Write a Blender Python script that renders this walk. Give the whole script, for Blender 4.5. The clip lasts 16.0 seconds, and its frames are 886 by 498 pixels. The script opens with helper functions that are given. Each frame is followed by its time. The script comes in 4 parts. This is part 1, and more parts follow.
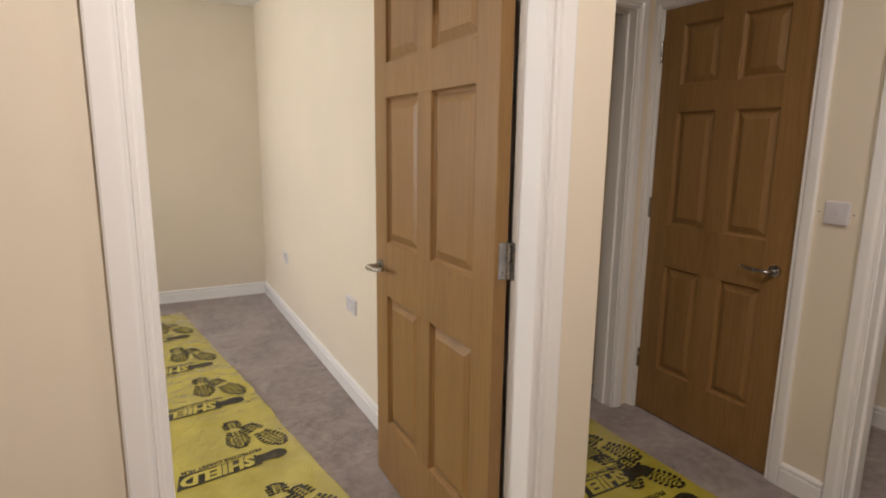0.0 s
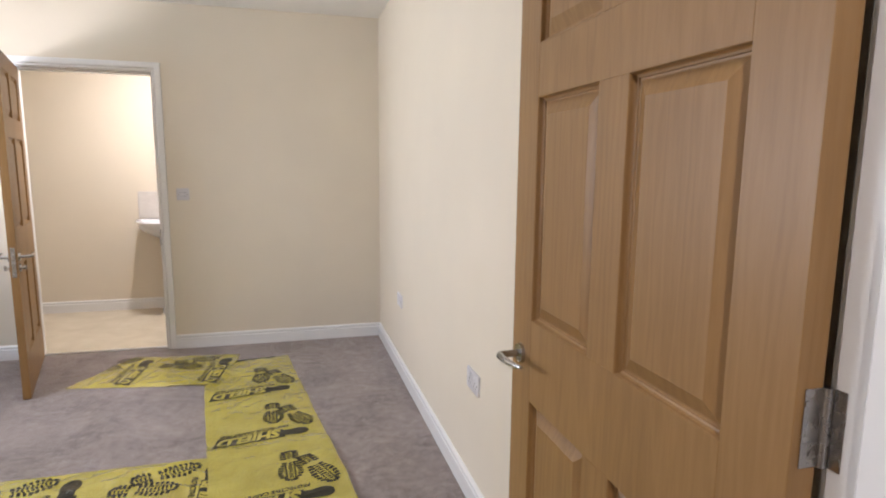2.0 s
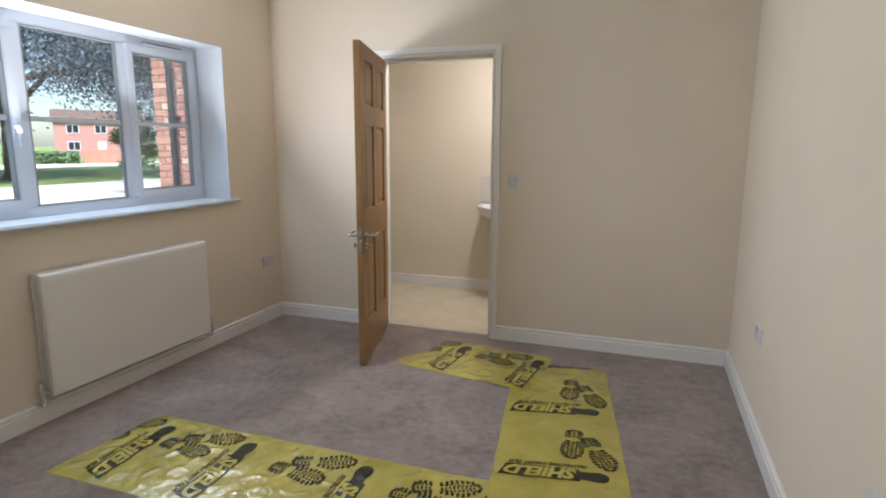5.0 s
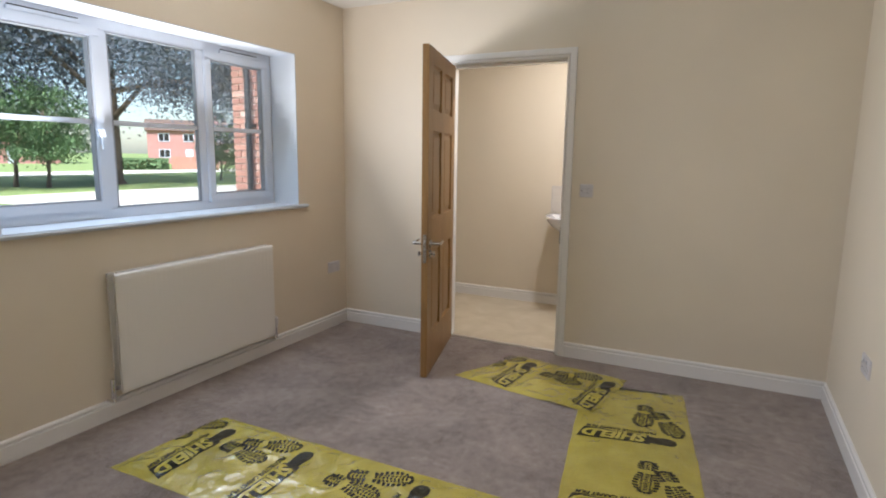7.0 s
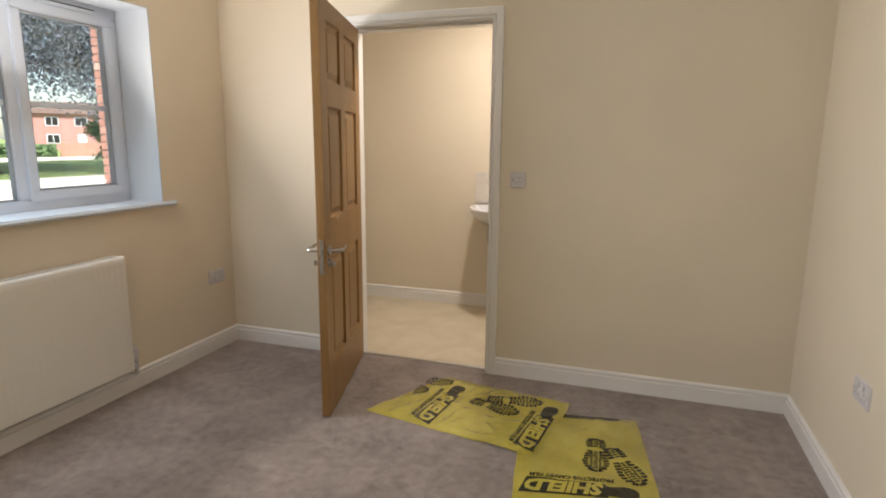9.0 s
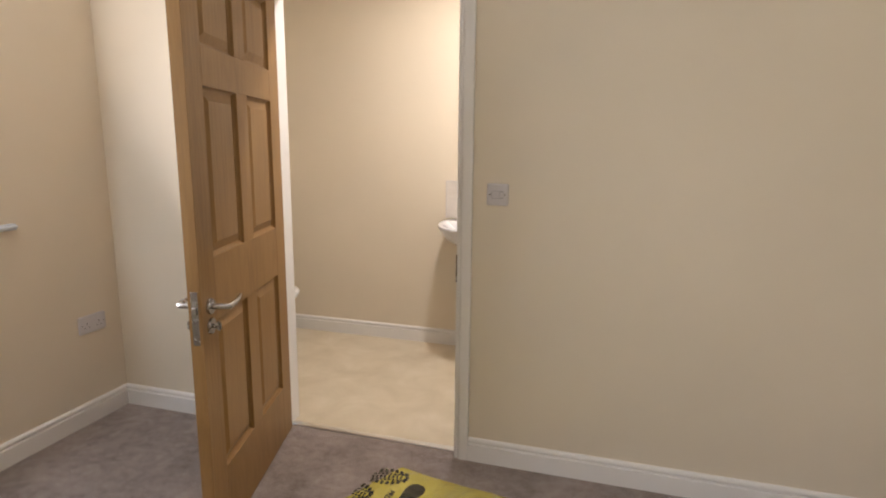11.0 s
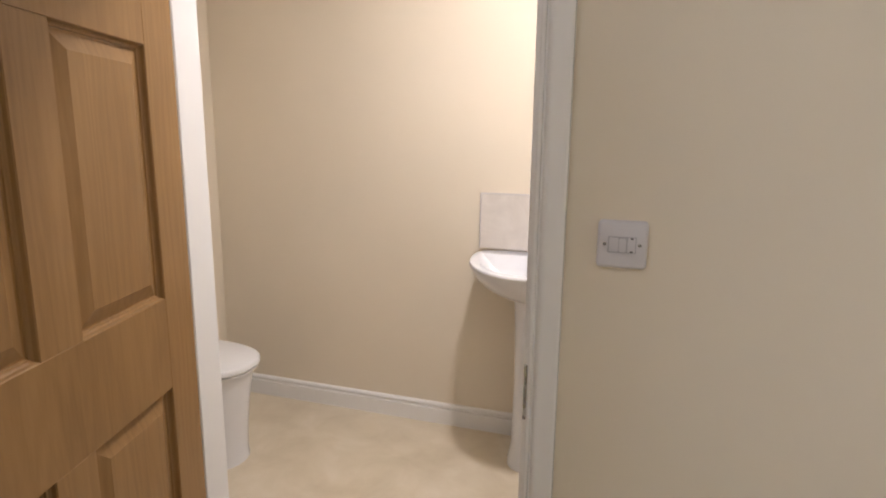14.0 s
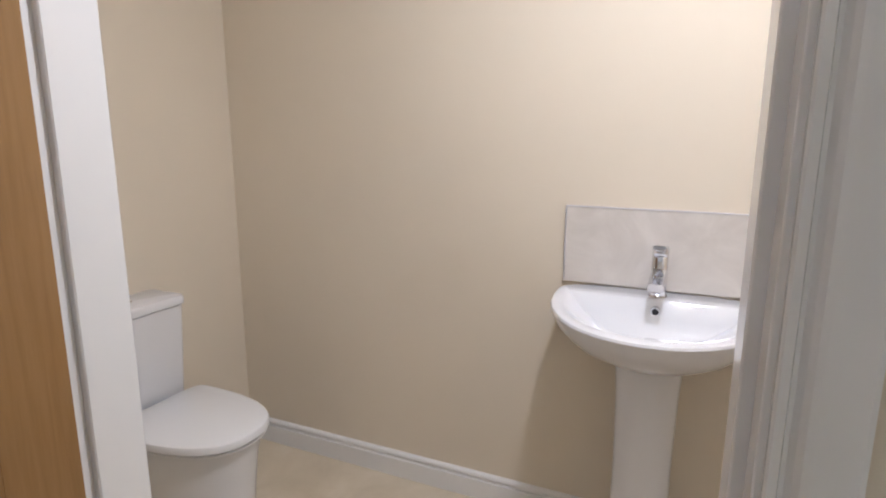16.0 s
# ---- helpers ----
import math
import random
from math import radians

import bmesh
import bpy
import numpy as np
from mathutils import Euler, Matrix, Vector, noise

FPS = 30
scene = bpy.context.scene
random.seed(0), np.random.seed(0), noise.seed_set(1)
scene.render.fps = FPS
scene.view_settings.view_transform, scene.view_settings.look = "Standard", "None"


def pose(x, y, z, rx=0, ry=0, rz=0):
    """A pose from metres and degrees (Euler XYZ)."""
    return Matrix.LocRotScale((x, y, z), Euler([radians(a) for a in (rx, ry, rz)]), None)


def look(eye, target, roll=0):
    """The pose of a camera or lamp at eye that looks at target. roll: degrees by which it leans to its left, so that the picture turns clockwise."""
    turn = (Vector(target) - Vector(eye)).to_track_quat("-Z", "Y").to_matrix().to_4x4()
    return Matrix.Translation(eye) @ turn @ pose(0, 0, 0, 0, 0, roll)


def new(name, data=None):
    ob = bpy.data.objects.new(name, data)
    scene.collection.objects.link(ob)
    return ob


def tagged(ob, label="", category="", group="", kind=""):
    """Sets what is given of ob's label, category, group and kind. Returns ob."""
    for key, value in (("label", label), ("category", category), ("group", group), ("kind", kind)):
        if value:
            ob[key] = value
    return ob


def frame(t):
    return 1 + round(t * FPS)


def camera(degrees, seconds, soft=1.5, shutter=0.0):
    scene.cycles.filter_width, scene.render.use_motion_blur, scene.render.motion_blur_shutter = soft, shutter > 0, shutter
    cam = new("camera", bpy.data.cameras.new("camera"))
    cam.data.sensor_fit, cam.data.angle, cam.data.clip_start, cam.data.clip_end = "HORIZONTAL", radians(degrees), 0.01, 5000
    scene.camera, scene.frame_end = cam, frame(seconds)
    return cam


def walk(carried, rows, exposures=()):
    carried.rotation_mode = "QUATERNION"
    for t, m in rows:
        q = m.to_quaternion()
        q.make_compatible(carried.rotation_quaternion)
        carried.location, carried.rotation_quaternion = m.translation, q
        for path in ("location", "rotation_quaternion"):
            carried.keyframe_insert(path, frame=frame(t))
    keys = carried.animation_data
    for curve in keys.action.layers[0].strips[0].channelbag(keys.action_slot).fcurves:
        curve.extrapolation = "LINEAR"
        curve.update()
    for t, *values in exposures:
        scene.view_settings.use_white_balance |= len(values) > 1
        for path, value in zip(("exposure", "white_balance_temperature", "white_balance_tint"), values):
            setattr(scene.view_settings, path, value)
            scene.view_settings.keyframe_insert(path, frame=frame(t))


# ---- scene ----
cam = camera(75.6, 16.0, 2.0)
PATH = [
    (0, (0.113, 0.31, 1.382), (1.03, 2.048, 1.011), 0.7),
    (0.5, (0.158, 0.471, 1.374), (0.996, 2.253, 1.023), 0.7),
    (1, (0.214, 0.695, 1.381), (1.024, 2.494, 1.049), 0.1),
    (1.5, (0.263, 0.864, 1.38), (0.98, 2.709, 1.088), 0.1),
    (2, (0.354, 1.046, 1.377), (0.874, 2.955, 1.086), 0.5),
    (2.5, (0.434, 1.225, 1.382), (0.717, 3.183, 1.09), 0.8),
    (3, (0.424, 1.359, 1.371), (0.536, 3.331, 1.053), 0.9),
    (3.5, (0.411, 1.482, 1.369), (0.366, 3.453, 1.03), 0.6),
    (4, (0.425, 1.538, 1.366), (0.208, 3.498, 1.029), 0.3),
    (4.5, (0.464, 1.607, 1.362), (0.022, 3.528, 1.023), 0.3),
    (5, (0.487, 1.637, 1.382), (-0.168, 3.493, 1.03), 0.3),
    (7.5, (0.403, 1.841, 1.359), (-0.47, 3.612, 1.041), 0.8),
    (8, (0.284, 1.977, 1.366), (-0.416, 3.821, 1.037), 0.8),
    (8.5, (0.264, 2.166, 1.352), (-0.365, 4.031, 0.998), 0.3),
    (9, (0.229, 2.402, 1.356), (-0.388, 4.268, 0.986), 0.5),
    (11.5, (-0.019, 3.552, 1.344), (-0.564, 5.442, 0.977), 0.4),
    (12, (-0.111, 3.754, 1.335), (-0.635, 5.647, 0.961), 0.1),
    (12.5, (-0.178, 3.931, 1.333), (-0.67, 5.836, 0.97), -0.4),
    (13, (-0.219, 4.131, 1.336), (-0.718, 6.032, 0.965), 0.2),
    (13.5, (-0.264, 4.317, 1.35), (-0.842, 6.197, 0.987), 0.7),
    (14, (-0.372, 4.491, 1.331), (-0.977, 6.36, 0.956), 0.6),
    (14.5, (-0.473, 4.662, 1.326), (-1.036, 6.544, 0.95), 0.1),
    (15, (-0.537, 4.809, 1.327), (-1.073, 6.693, 0.922), 1.0),
    (15.5, (-0.564, 4.987, 1.341), (-1.245, 6.823, 0.934), 0.7),
    (16, (-0.592, 5.11, 1.324), (-1.406, 6.894, 0.932), 0.1),
]
EXPOSURES = [(0, 1.88, 6650, 16), (1, 1.96, 6350, 17), (2, 1.99, 5900, 17), (3.5, 1.74, 5850, 17), (5, 1.38, 5900, 13), (7.5, 1.42, 6200, 14), (9, 1.50, 6750, 14), (12.5, 1.80, 6250, 19), (14.5, 1.72, 5850, 18), (15.1, 1.70, 5500, 18), (16, 1.50, 5500, 16)]
walk(cam, [(t, look(eye, target, roll)) for t, eye, target, roll in PATH], EXPOSURES)

# world, sun and large lights
SUN_EL, SUN_AZ = 52.0, 160.0
world = bpy.data.worlds.new("world")
scene.world = world
world.use_nodes = True
wn = world.node_tree.nodes
sky = wn.new("ShaderNodeTexSky")
sky.sky_type, sky.sun_disc = "NISHITA", False
sky.sun_elevation, sky.sun_rotation = radians(SUN_EL), radians(SUN_AZ)
wn["Background"].inputs["Strength"].default_value = 0.085
world.node_tree.links.new(sky.outputs[0], wn["Background"].inputs["Color"])


def lamp(name, kind, energy, colour, m, size=0.0, size_y=0.0):
    d = bpy.data.lights.new(name, kind)
    d.energy, d.color = energy, colour
    if kind == "AREA":
        d.shape, d.size, d.size_y = "RECTANGLE", size, size_y
    elif kind == "SUN":
        d.angle = radians(0.53)
    else:
        d.shadow_soft_size = size
    ob = new(name, d)
    ob.matrix_world = m
    return ob


sun_way = Vector((math.sin(radians(SUN_AZ)) * math.cos(radians(SUN_EL)), math.cos(radians(SUN_AZ)) * math.cos(radians(SUN_EL)), math.sin(radians(SUN_EL))))
lamp("sun", "SUN", 5.0, (1.0, 0.95, 0.88), look(sun_way * 60, (0, 0, 0)))
WIN = (3.08, 4.985, 1.005, 2.047)
lamp("window_sky_light", "AREA", 4.9, (0.62, 0.82, 1.0), look((-2.36, 3.90, 1.76), (-1.0, 3.75, 0.9)), 1.45, 0.44)
lamp("window_ground_light", "AREA", 15.0, (1.0, 0.97, 0.915), look((-2.35, 3.90, 1.29), (-1.0, 3.75, 2.2)), 1.45, 0.44)
lamp("cloakroom_downlight_light", "AREA", 6.9, (1.0, 0.965, 0.905), look((-0.61, 6.06, 2.44), (-0.61, 6.06, 0)), 0.13, 0.13)
lamp("hall_downlight_light", "AREA", 7.1, (1.0, 0.94, 0.86), look((0.35, 0.45, 2.44), (0.35, 0.45, 0)), 0.09, 0.09)
lamp("lobby_downlight_light", "AREA", 2.9, (1.0, 0.94, 0.86), look((1.75, 0.6, 2.44), (1.75, 0.6, 0)), 0.09, 0.09)


# ---- materials ----
def material(name, base, rough=0.6, metal=0.0, spec=0.5):
    m = bpy.data.materials.new(name)
    m.use_nodes = True
    b = m.node_tree.nodes["Principled BSDF"]
    b.inputs["Base Color"].default_value = (*base, 1)
    b.inputs["Roughness"].default_value, b.inputs["Metallic"].default_value = rough, metal
    b.inputs["Specular IOR Level"].default_value = spec
    return m, m.node_tree, b


def ramp(t, src, stops):
    r = t.nodes.new("ShaderNodeValToRGB")
    e = r.color_ramp.elements
    while len(e) < len(stops):
        e.new(0.5)
    for k, (p, c) in zip(e, stops):
        k.position, k.color = p, (*c, 1)
    t.links.new(src, r.inputs[0])
    return r.outputs[0]


def coords(t, scale=(1, 1, 1), turn=(0, 0, 0), world_space=False):
    if world_space:
        g = t.nodes.new("ShaderNodeNewGeometry").outputs["Position"]
    else:
        g = t.nodes.new("ShaderNodeTexCoord").outputs["Object"]
    mp = t.nodes.new("ShaderNodeMapping")
    mp.inputs["Scale"].default_value, mp.inputs["Rotation"].default_value = scale, turn
    t.links.new(g, mp.inputs[0])
    return mp.outputs[0]


def noise_tex(t, vec, scale, detail=4.0, rough=0.55, distortion=0.0):
    n = t.nodes.new("ShaderNodeTexNoise")
    n.inputs["Scale"].default_value, n.inputs["Detail"].default_value = scale, detail
    n.inputs["Roughness"].default_value, n.inputs["Distortion"].default_value = rough, distortion
    t.links.new(vec, n.inputs["Vector"])
    return n.outputs["Fac"]


def bump(t, b, height, strength, dist, normal=None):
    k = t.nodes.new("ShaderNodeBump")
    k.inputs["Strength"].default_value, k.inputs["Distance"].default_value = strength, dist
    t.links.new(height, k.inputs["Height"])
    if normal:
        t.links.new(normal, k.inputs["Normal"])
    t.links.new(k.outputs[0], b.inputs["Normal"])
    return k.outputs[0]


def shade(c, f):
    return tuple(min(1.0, x * f) for x in c)


def paint(name, base, rough, spread=0.03, spec=0.4, relief=0.12):
    m, t, b = material(name, base, rough, 0, spec)
    v = coords(t, world_space=True)
    t.links.new(ramp(t, noise_tex(t, v, 1.7), [(0.3, shade(base, 1 - spread)), (0.7, shade(base, 1 + spread))]), b.inputs["Base Color"])
    n1 = bump(t, b, noise_tex(t, v, 420, 2), relief, 0.0006)
    bump(t, b, noise_tex(t, v, 9, 3), relief * 0.6, 0.003, n1)
    return m


M_WALL = paint("cream_emulsion", (0.735, 0.656, 0.535), 0.62, 0.025, 0.35, 0.25)
M_CEIL = paint("white_ceiling_paint", (0.82, 0.80, 0.76), 0.8)
M_GLOSS = paint("white_satin_paint", (0.81, 0.80, 0.79), 0.21, 0.006, 0.5, 0.0)
# white paint darkened and blued: skylight on reveal and sill put into the colour
M_REVEAL = paint("sky_tinted_reveal_paint", (0.60, 0.64, 0.69), 0.6)
# white uPVC; the blue-grey shade of the backlit frame is put into its colour
M_UPVC = paint("shade_tinted_upvc", (0.62, 0.67, 0.75), 0.25, 0.01, 0.5, 0.02)
M_PLASTIC = paint("white_plastic", (0.62, 0.60, 0.62), 0.28, 0.01, 0.5, 0.02)
M_GREYPLASTIC = paint("grey_insert", (0.42, 0.41, 0.44), 0.4, 0.01)
M_GASKET = paint("grey_glazing_gasket", (0.26, 0.28, 0.31), 0.5, 0.02)
M_RAD = paint("radiator_enamel", (0.78, 0.76, 0.72), 0.3, 0.01, 0.5, 0.03)
M_CERAMIC = paint("white_ceramic", (0.74, 0.74, 0.76), 0.08, 0.01, 0.6, 0.01)
M_SEAT = paint("toilet_seat_plastic", (0.80, 0.80, 0.81), 0.18, 0.01, 0.5, 0.01)
M_BLACK = paint("black_plastic", (0.015, 0.015, 0.016), 0.4, 0.1)


def metal_mat(name, base, rough):
    m, t, b = material(name, base, rough, 1.0)
    v = coords(t, (40, 40, 40))
    t.links.new(ramp(t, noise_tex(t, v, 1.0, 3), [(0.3, (rough * 0.92,) * 3), (0.7, (rough * 1.1,) * 3)]), b.inputs["Roughness"])
    return m


M_CHROME = metal_mat("chrome", (0.75, 0.75, 0.77), 0.08)
M_ALU = metal_mat("pale_aluminium", (0.86, 0.85, 0.83), 0.35)
M_SATIN = metal_mat("satin_steel", (0.44, 0.43, 0.42), 0.26)


def oak(name, turn):
    m, t, b = material(name, (0.33, 0.18, 0.08), 0.42, 0, 0.4)
    v = coords(t, (1, 1, 0.09), turn)
    info = t.nodes.new("ShaderNodeObjectInfo")
    add = t.nodes.new("ShaderNodeVectorMath")
    add.operation = "ADD"
    sc = t.nodes.new("ShaderNodeVectorMath")
    sc.operation = "SCALE"
    sc.inputs[0].default_value = (7.0, 5.0, 3.0)
    t.links.new(info.outputs["Random"], sc.inputs["Scale"])
    t.links.new(v, add.inputs[0])
    t.links.new(sc.outputs[0], add.inputs[1])
    wave = t.nodes.new("ShaderNodeTexWave")
    wave.inputs["Scale"].default_value, wave.inputs["Distortion"].default_value = 13.0, 14.0
    wave.inputs["Detail"].default_value, wave.inputs["Detail Scale"].default_value = 3.0, 1.6
    t.links.new(add.outputs[0], wave.inputs["Vector"])
    fine = noise_tex(t, add.outputs[0], 150, 5, 0.7)
    mid = noise_tex(t, add.outputs[0], 11, 4, 0.6, 0.6)
    mix = t.nodes.new("ShaderNodeMix")
    mix.inputs["Factor"].default_value = 0.84
    t.links.new(wave.outputs["Fac"], mix.inputs["A"])
    t.links.new(mid, mix.inputs["B"])
    mix2 = t.nodes.new("ShaderNodeMix")
    mix2.inputs["Factor"].default_value = 0.32
    t.links.new(mix.outputs["Result"], mix2.inputs["A"])
    t.links.new(fine, mix2.inputs["B"])
    t.links.new(ramp(t, mix2.outputs["Result"], [(0.22, (0.195, 0.104, 0.036)), (0.5, (0.270, 0.149, 0.053)), (0.78, (0.33, 0.190, 0.074))]), b.inputs["Base Color"])
    bump(t, b, fine, 0.25, 0.0008)
    return m


M_OAK_V = oak("oak_upright_grain", (0, 0, 0))
M_OAK_H = oak("oak_level_grain", (0, radians(90), 0))
M_OAK_DARK = paint("oak_edge_shadow_bead", (0.20, 0.10, 0.04), 0.5, 0.15)


def carpet_mat():
    m, t, b = material("taupe_carpet", (0.27, 0.22, 0.20), 0.95, 0, 0.1)
    v = coords(t, world_space=True)
    fine = noise_tex(t, v, 170, 3, 0.8)
    patch = noise_tex(t, v, 3.2, 4, 0.6, 0.8)
    blot = noise_tex(t, v, 21, 4, 0.7)
    mix = t.nodes.new("ShaderNodeMix")
    mix.inputs["Factor"].default_value = 0.5
    t.links.new(fine, mix.inputs["A"])
    t.links.new(patch, mix.inputs["B"])
    mix2 = t.nodes.new("ShaderNodeMix")
    mix2.inputs["Factor"].default_value = 0.36
    t.links.new(mix.outputs["Result"], mix2.inputs["A"])
    t.links.new(blot, mix2.inputs["B"])
    t.links.new(ramp(t, mix2.outputs["Result"], [(0.38, (0.150, 0.119, 0.107)), (0.5, (0.290, 0.234, 0.212)), (0.63, (0.42, 0.348, 0.320))]), b.inputs["Base Color"])
    b.inputs["Sheen Weight"].default_value = 0.4
    b.inputs["Sheen Roughness"].default_value = 0.4
    n1 = bump(t, b, fine, 0.9, 0.006)
    bump(t, b, blot, 0.5, 0.012, n1)
    return m


def vinyl_mat():
    m, t, b = material("beige_vinyl", (0.66, 0.54, 0.39), 0.38, 0, 0.45)
    v = coords(t, world_space=True)
    cloud = noise_tex(t, v, 4.5, 5, 0.6, 0.4)
    t.links.new(ramp(t, cloud, [(0.3, (0.58, 0.495, 0.365)), (0.55, (0.66, 0.575, 0.44)), (0.75, (0.73, 0.65, 0.53))]), b.inputs["Base Color"])
    bump(t, b, noise_tex(t, v, 60, 4), 0.12, 0.001)
    return m


def film_mat():
    m, t, b = material("yellow_plastic_film", (0.50, 0.42, 0.02), 0.22, 0, 0.6)
    v = coords(t, world_space=True)
    t.links.new(ramp(t, noise_tex(t, v, 5, 4), [(0.3, (0.36, 0.305, 0.030)), (0.7, (0.50, 0.43, 0.055))]), b.inputs["Base Color"])
    bump(t, b, noise_tex(t, v, 26, 2.0, 0.5, 1.4), 0.5, 0.002)
    # the clear skin is flat in places and sharply creased in others
    fold = t.nodes.new("ShaderNodeMath")
    fold.operation = "PINGPONG"
    fold.inputs[1].default_value = 0.11
    t.links.new(noise_tex(t, v, 13, 2.0, 0.5, 1.8), fold.inputs[0])
    skin = t.nodes.new("ShaderNodeBump")
    skin.inputs["Strength"].default_value, skin.inputs["Distance"].default_value = 1.0, 0.018
    t.links.new(fold.outputs[0], skin.inputs["Height"])
    t.links.new(skin.outputs[0], b.inputs["Coat Normal"])
    b.inputs["Coat Weight"].default_value, b.inputs["Coat Roughness"].default_value = 1.0, 0.05
    b.inputs["Coat IOR"].default_value = 1.65
    return m


def ink_mat():
    m, t, b = material("black_print_ink", (0.035, 0.035, 0.02), 0.25, 0, 0.5)
    v = coords(t, world_space=True)
    t.links.new(ramp(t, noise_tex(t, v, 90, 3), [(0.3, (0.010, 0.010, 0.007)), (0.75, (0.040, 0.038, 0.018))]), b.inputs["Base Color"])
    return m


def tile_mat():
    m, t, b = material("grey_stone_tile", (0.58, 0.54, 0.50), 0.22, 0, 0.5)
    v = coords(t, world_space=True)
    t.links.new(ramp(t, noise_tex(t, v, 6, 5, 0.6, 1.2), [(0.3, (0.60, 0.555, 0.51)), (0.7, (0.72, 0.675, 0.625))]), b.inputs["Base Color"])
    return m


def glass_mat():
    m, t, b = material("window_glass", (1, 1, 1), 0.0)
    out = t.nodes["Material Output"]
    tr, gl, mx = t.nodes.new("ShaderNodeBsdfTransparent"), t.nodes.new("ShaderNodeBsdfGlossy"), t.nodes.new("ShaderNodeMixShader")
    tr.inputs["Color"].default_value = (0.94, 0.97, 0.97, 1)
    gl.inputs["Roughness"].default_value = 0.01
    f = t.nodes.new("ShaderNodeFresnel")
    f.inputs["IOR"].default_value = 1.35
    t.links.new(f.outputs[0], mx.inputs[0])
    t.links.new(tr.outputs[0], mx.inputs[1])
    t.links.new(gl.outputs[0], mx.inputs[2])
    t.links.new(mx.outputs[0], out.inputs["Surface"])
    return m


def varied(name, a, c, scale, rough=0.85, island=False, relief=0.3, dist=0.01):
    m, t, b = material(name, a, rough, 0, 0.25)
    v = coords(t, world_space=True)
    n = noise_tex(t, v, scale, 5, 0.6)
    if island:
        g = t.nodes.new("ShaderNodeNewGeometry").outputs["Random Per Island"]
        mix = t.nodes.new("ShaderNodeMix")
        mix.inputs["Factor"].default_value = 0.65
        t.links.new(n, mix.inputs["A"])
        t.links.new(g, mix.inputs["B"])
        n2 = mix.outputs["Result"]
    else:
        n2 = n
    t.links.new(ramp(t, n2, [(0.25, a), (0.75, c)]), b.inputs["Base Color"])
    bump(t, b, n, relief, dist)
    return m


M_CARPET, M_VINYL, M_FILM, M_INK, M_TILE, M_GLASS = carpet_mat(), vinyl_mat(), film_mat(), ink_mat(), tile_mat(), glass_mat()
M_GRASS = varied("lawn_grass", (0.13, 0.20, 0.06), (0.26, 0.32, 0.13), 1.2)
M_PALE = varied("pale_sunlit_ground", (0.52, 0.49, 0.43), (0.64, 0.61, 0.55), 3)
M_MORTAR = varied("mortar", (0.40, 0.36, 0.31), (0.52, 0.47, 0.42), 20)
M_BARK = varied("tree_bark", (0.07, 0.055, 0.045), (0.16, 0.13, 0.10), 4, 0.9, False, 0.8, 0.05)
# dark foliage with the bluish cast of haze mixed into both leaf colours
M_COPPER = varied("hazy_copper_beech_leaves", (0.040, 0.050, 0.062), (0.105, 0.125, 0.155), 2, 0.7, True)
M_LEAF = varied("green_leaves", (0.08, 0.15, 0.07), (0.18, 0.28, 0.13), 2, 0.8, True)
M_ROOF = varied("roof_tiles", (0.10, 0.07, 0.06), (0.17, 0.12, 0.10), 2)
M_HOUSEBRICK = varied("distant_red_brick", (0.36, 0.17, 0.16), (0.46, 0.25, 0.225), 3)
M_FENCE = varied("brown_fence_wood", (0.30, 0.15, 0.11), (0.42, 0.24, 0.18), 3)


def brick_mat():
    m, t, b = material("red_brick", (0.38, 0.14, 0.08), 0.85, 0, 0.2)
    info = t.nodes.new("ShaderNodeObjectInfo")
    n = noise_tex(t, coords(t, world_space=True), 40, 4)
    mix = t.nodes.new("ShaderNodeMix")
    mix.inputs["Factor"].default_value = 0.35
    t.links.new(info.outputs["Random"], mix.inputs["A"])
    t.links.new(n, mix.inputs["B"])
    t.links.new(ramp(t, mix.outputs["Result"], [(0.15, (0.22, 0.11, 0.09)), (0.5, (0.33, 0.175, 0.135)), (0.9, (0.47, 0.34, 0.29))]), b.inputs["Base Color"])
    bump(t, b, n, 0.5, 0.004)
    return m


M_BRICK = brick_mat()


# ---- building helpers ----
def box(bm, x0, y0, z0, x1, y1, z1, bevel=0.0, seg=1):
    r = bmesh.ops.create_cube(bm, size=1.0)
    vs = r["verts"]
    bmesh.ops.scale(bm, vec=(abs(x1 - x0), abs(y1 - y0), abs(z1 - z0)), verts=vs)
    bmesh.ops.translate(bm, vec=((x0 + x1) / 2, (y0 + y1) / 2, (z0 + z1) / 2), verts=vs)
    if bevel:
        es = list({e for v in vs for e in v.link_edges})
        bmesh.ops.bevel(bm, geom=es, offset=bevel, segments=seg, affect="EDGES", clamp_overlap=True)


def cyl(bm, c0, c1, r0, r1=None, n=20, caps=True):
    a, b = Vector(c0), Vector(c1)
    d = b - a
    m = Matrix.Translation((a + b) / 2) @ d.to_track_quat("Z", "Y").to_matrix().to_4x4()
    bmesh.ops.create_cone(bm, cap_ends=caps, segments=n, radius1=r0, radius2=r0 if r1 is None else r1, depth=d.length, matrix=m)


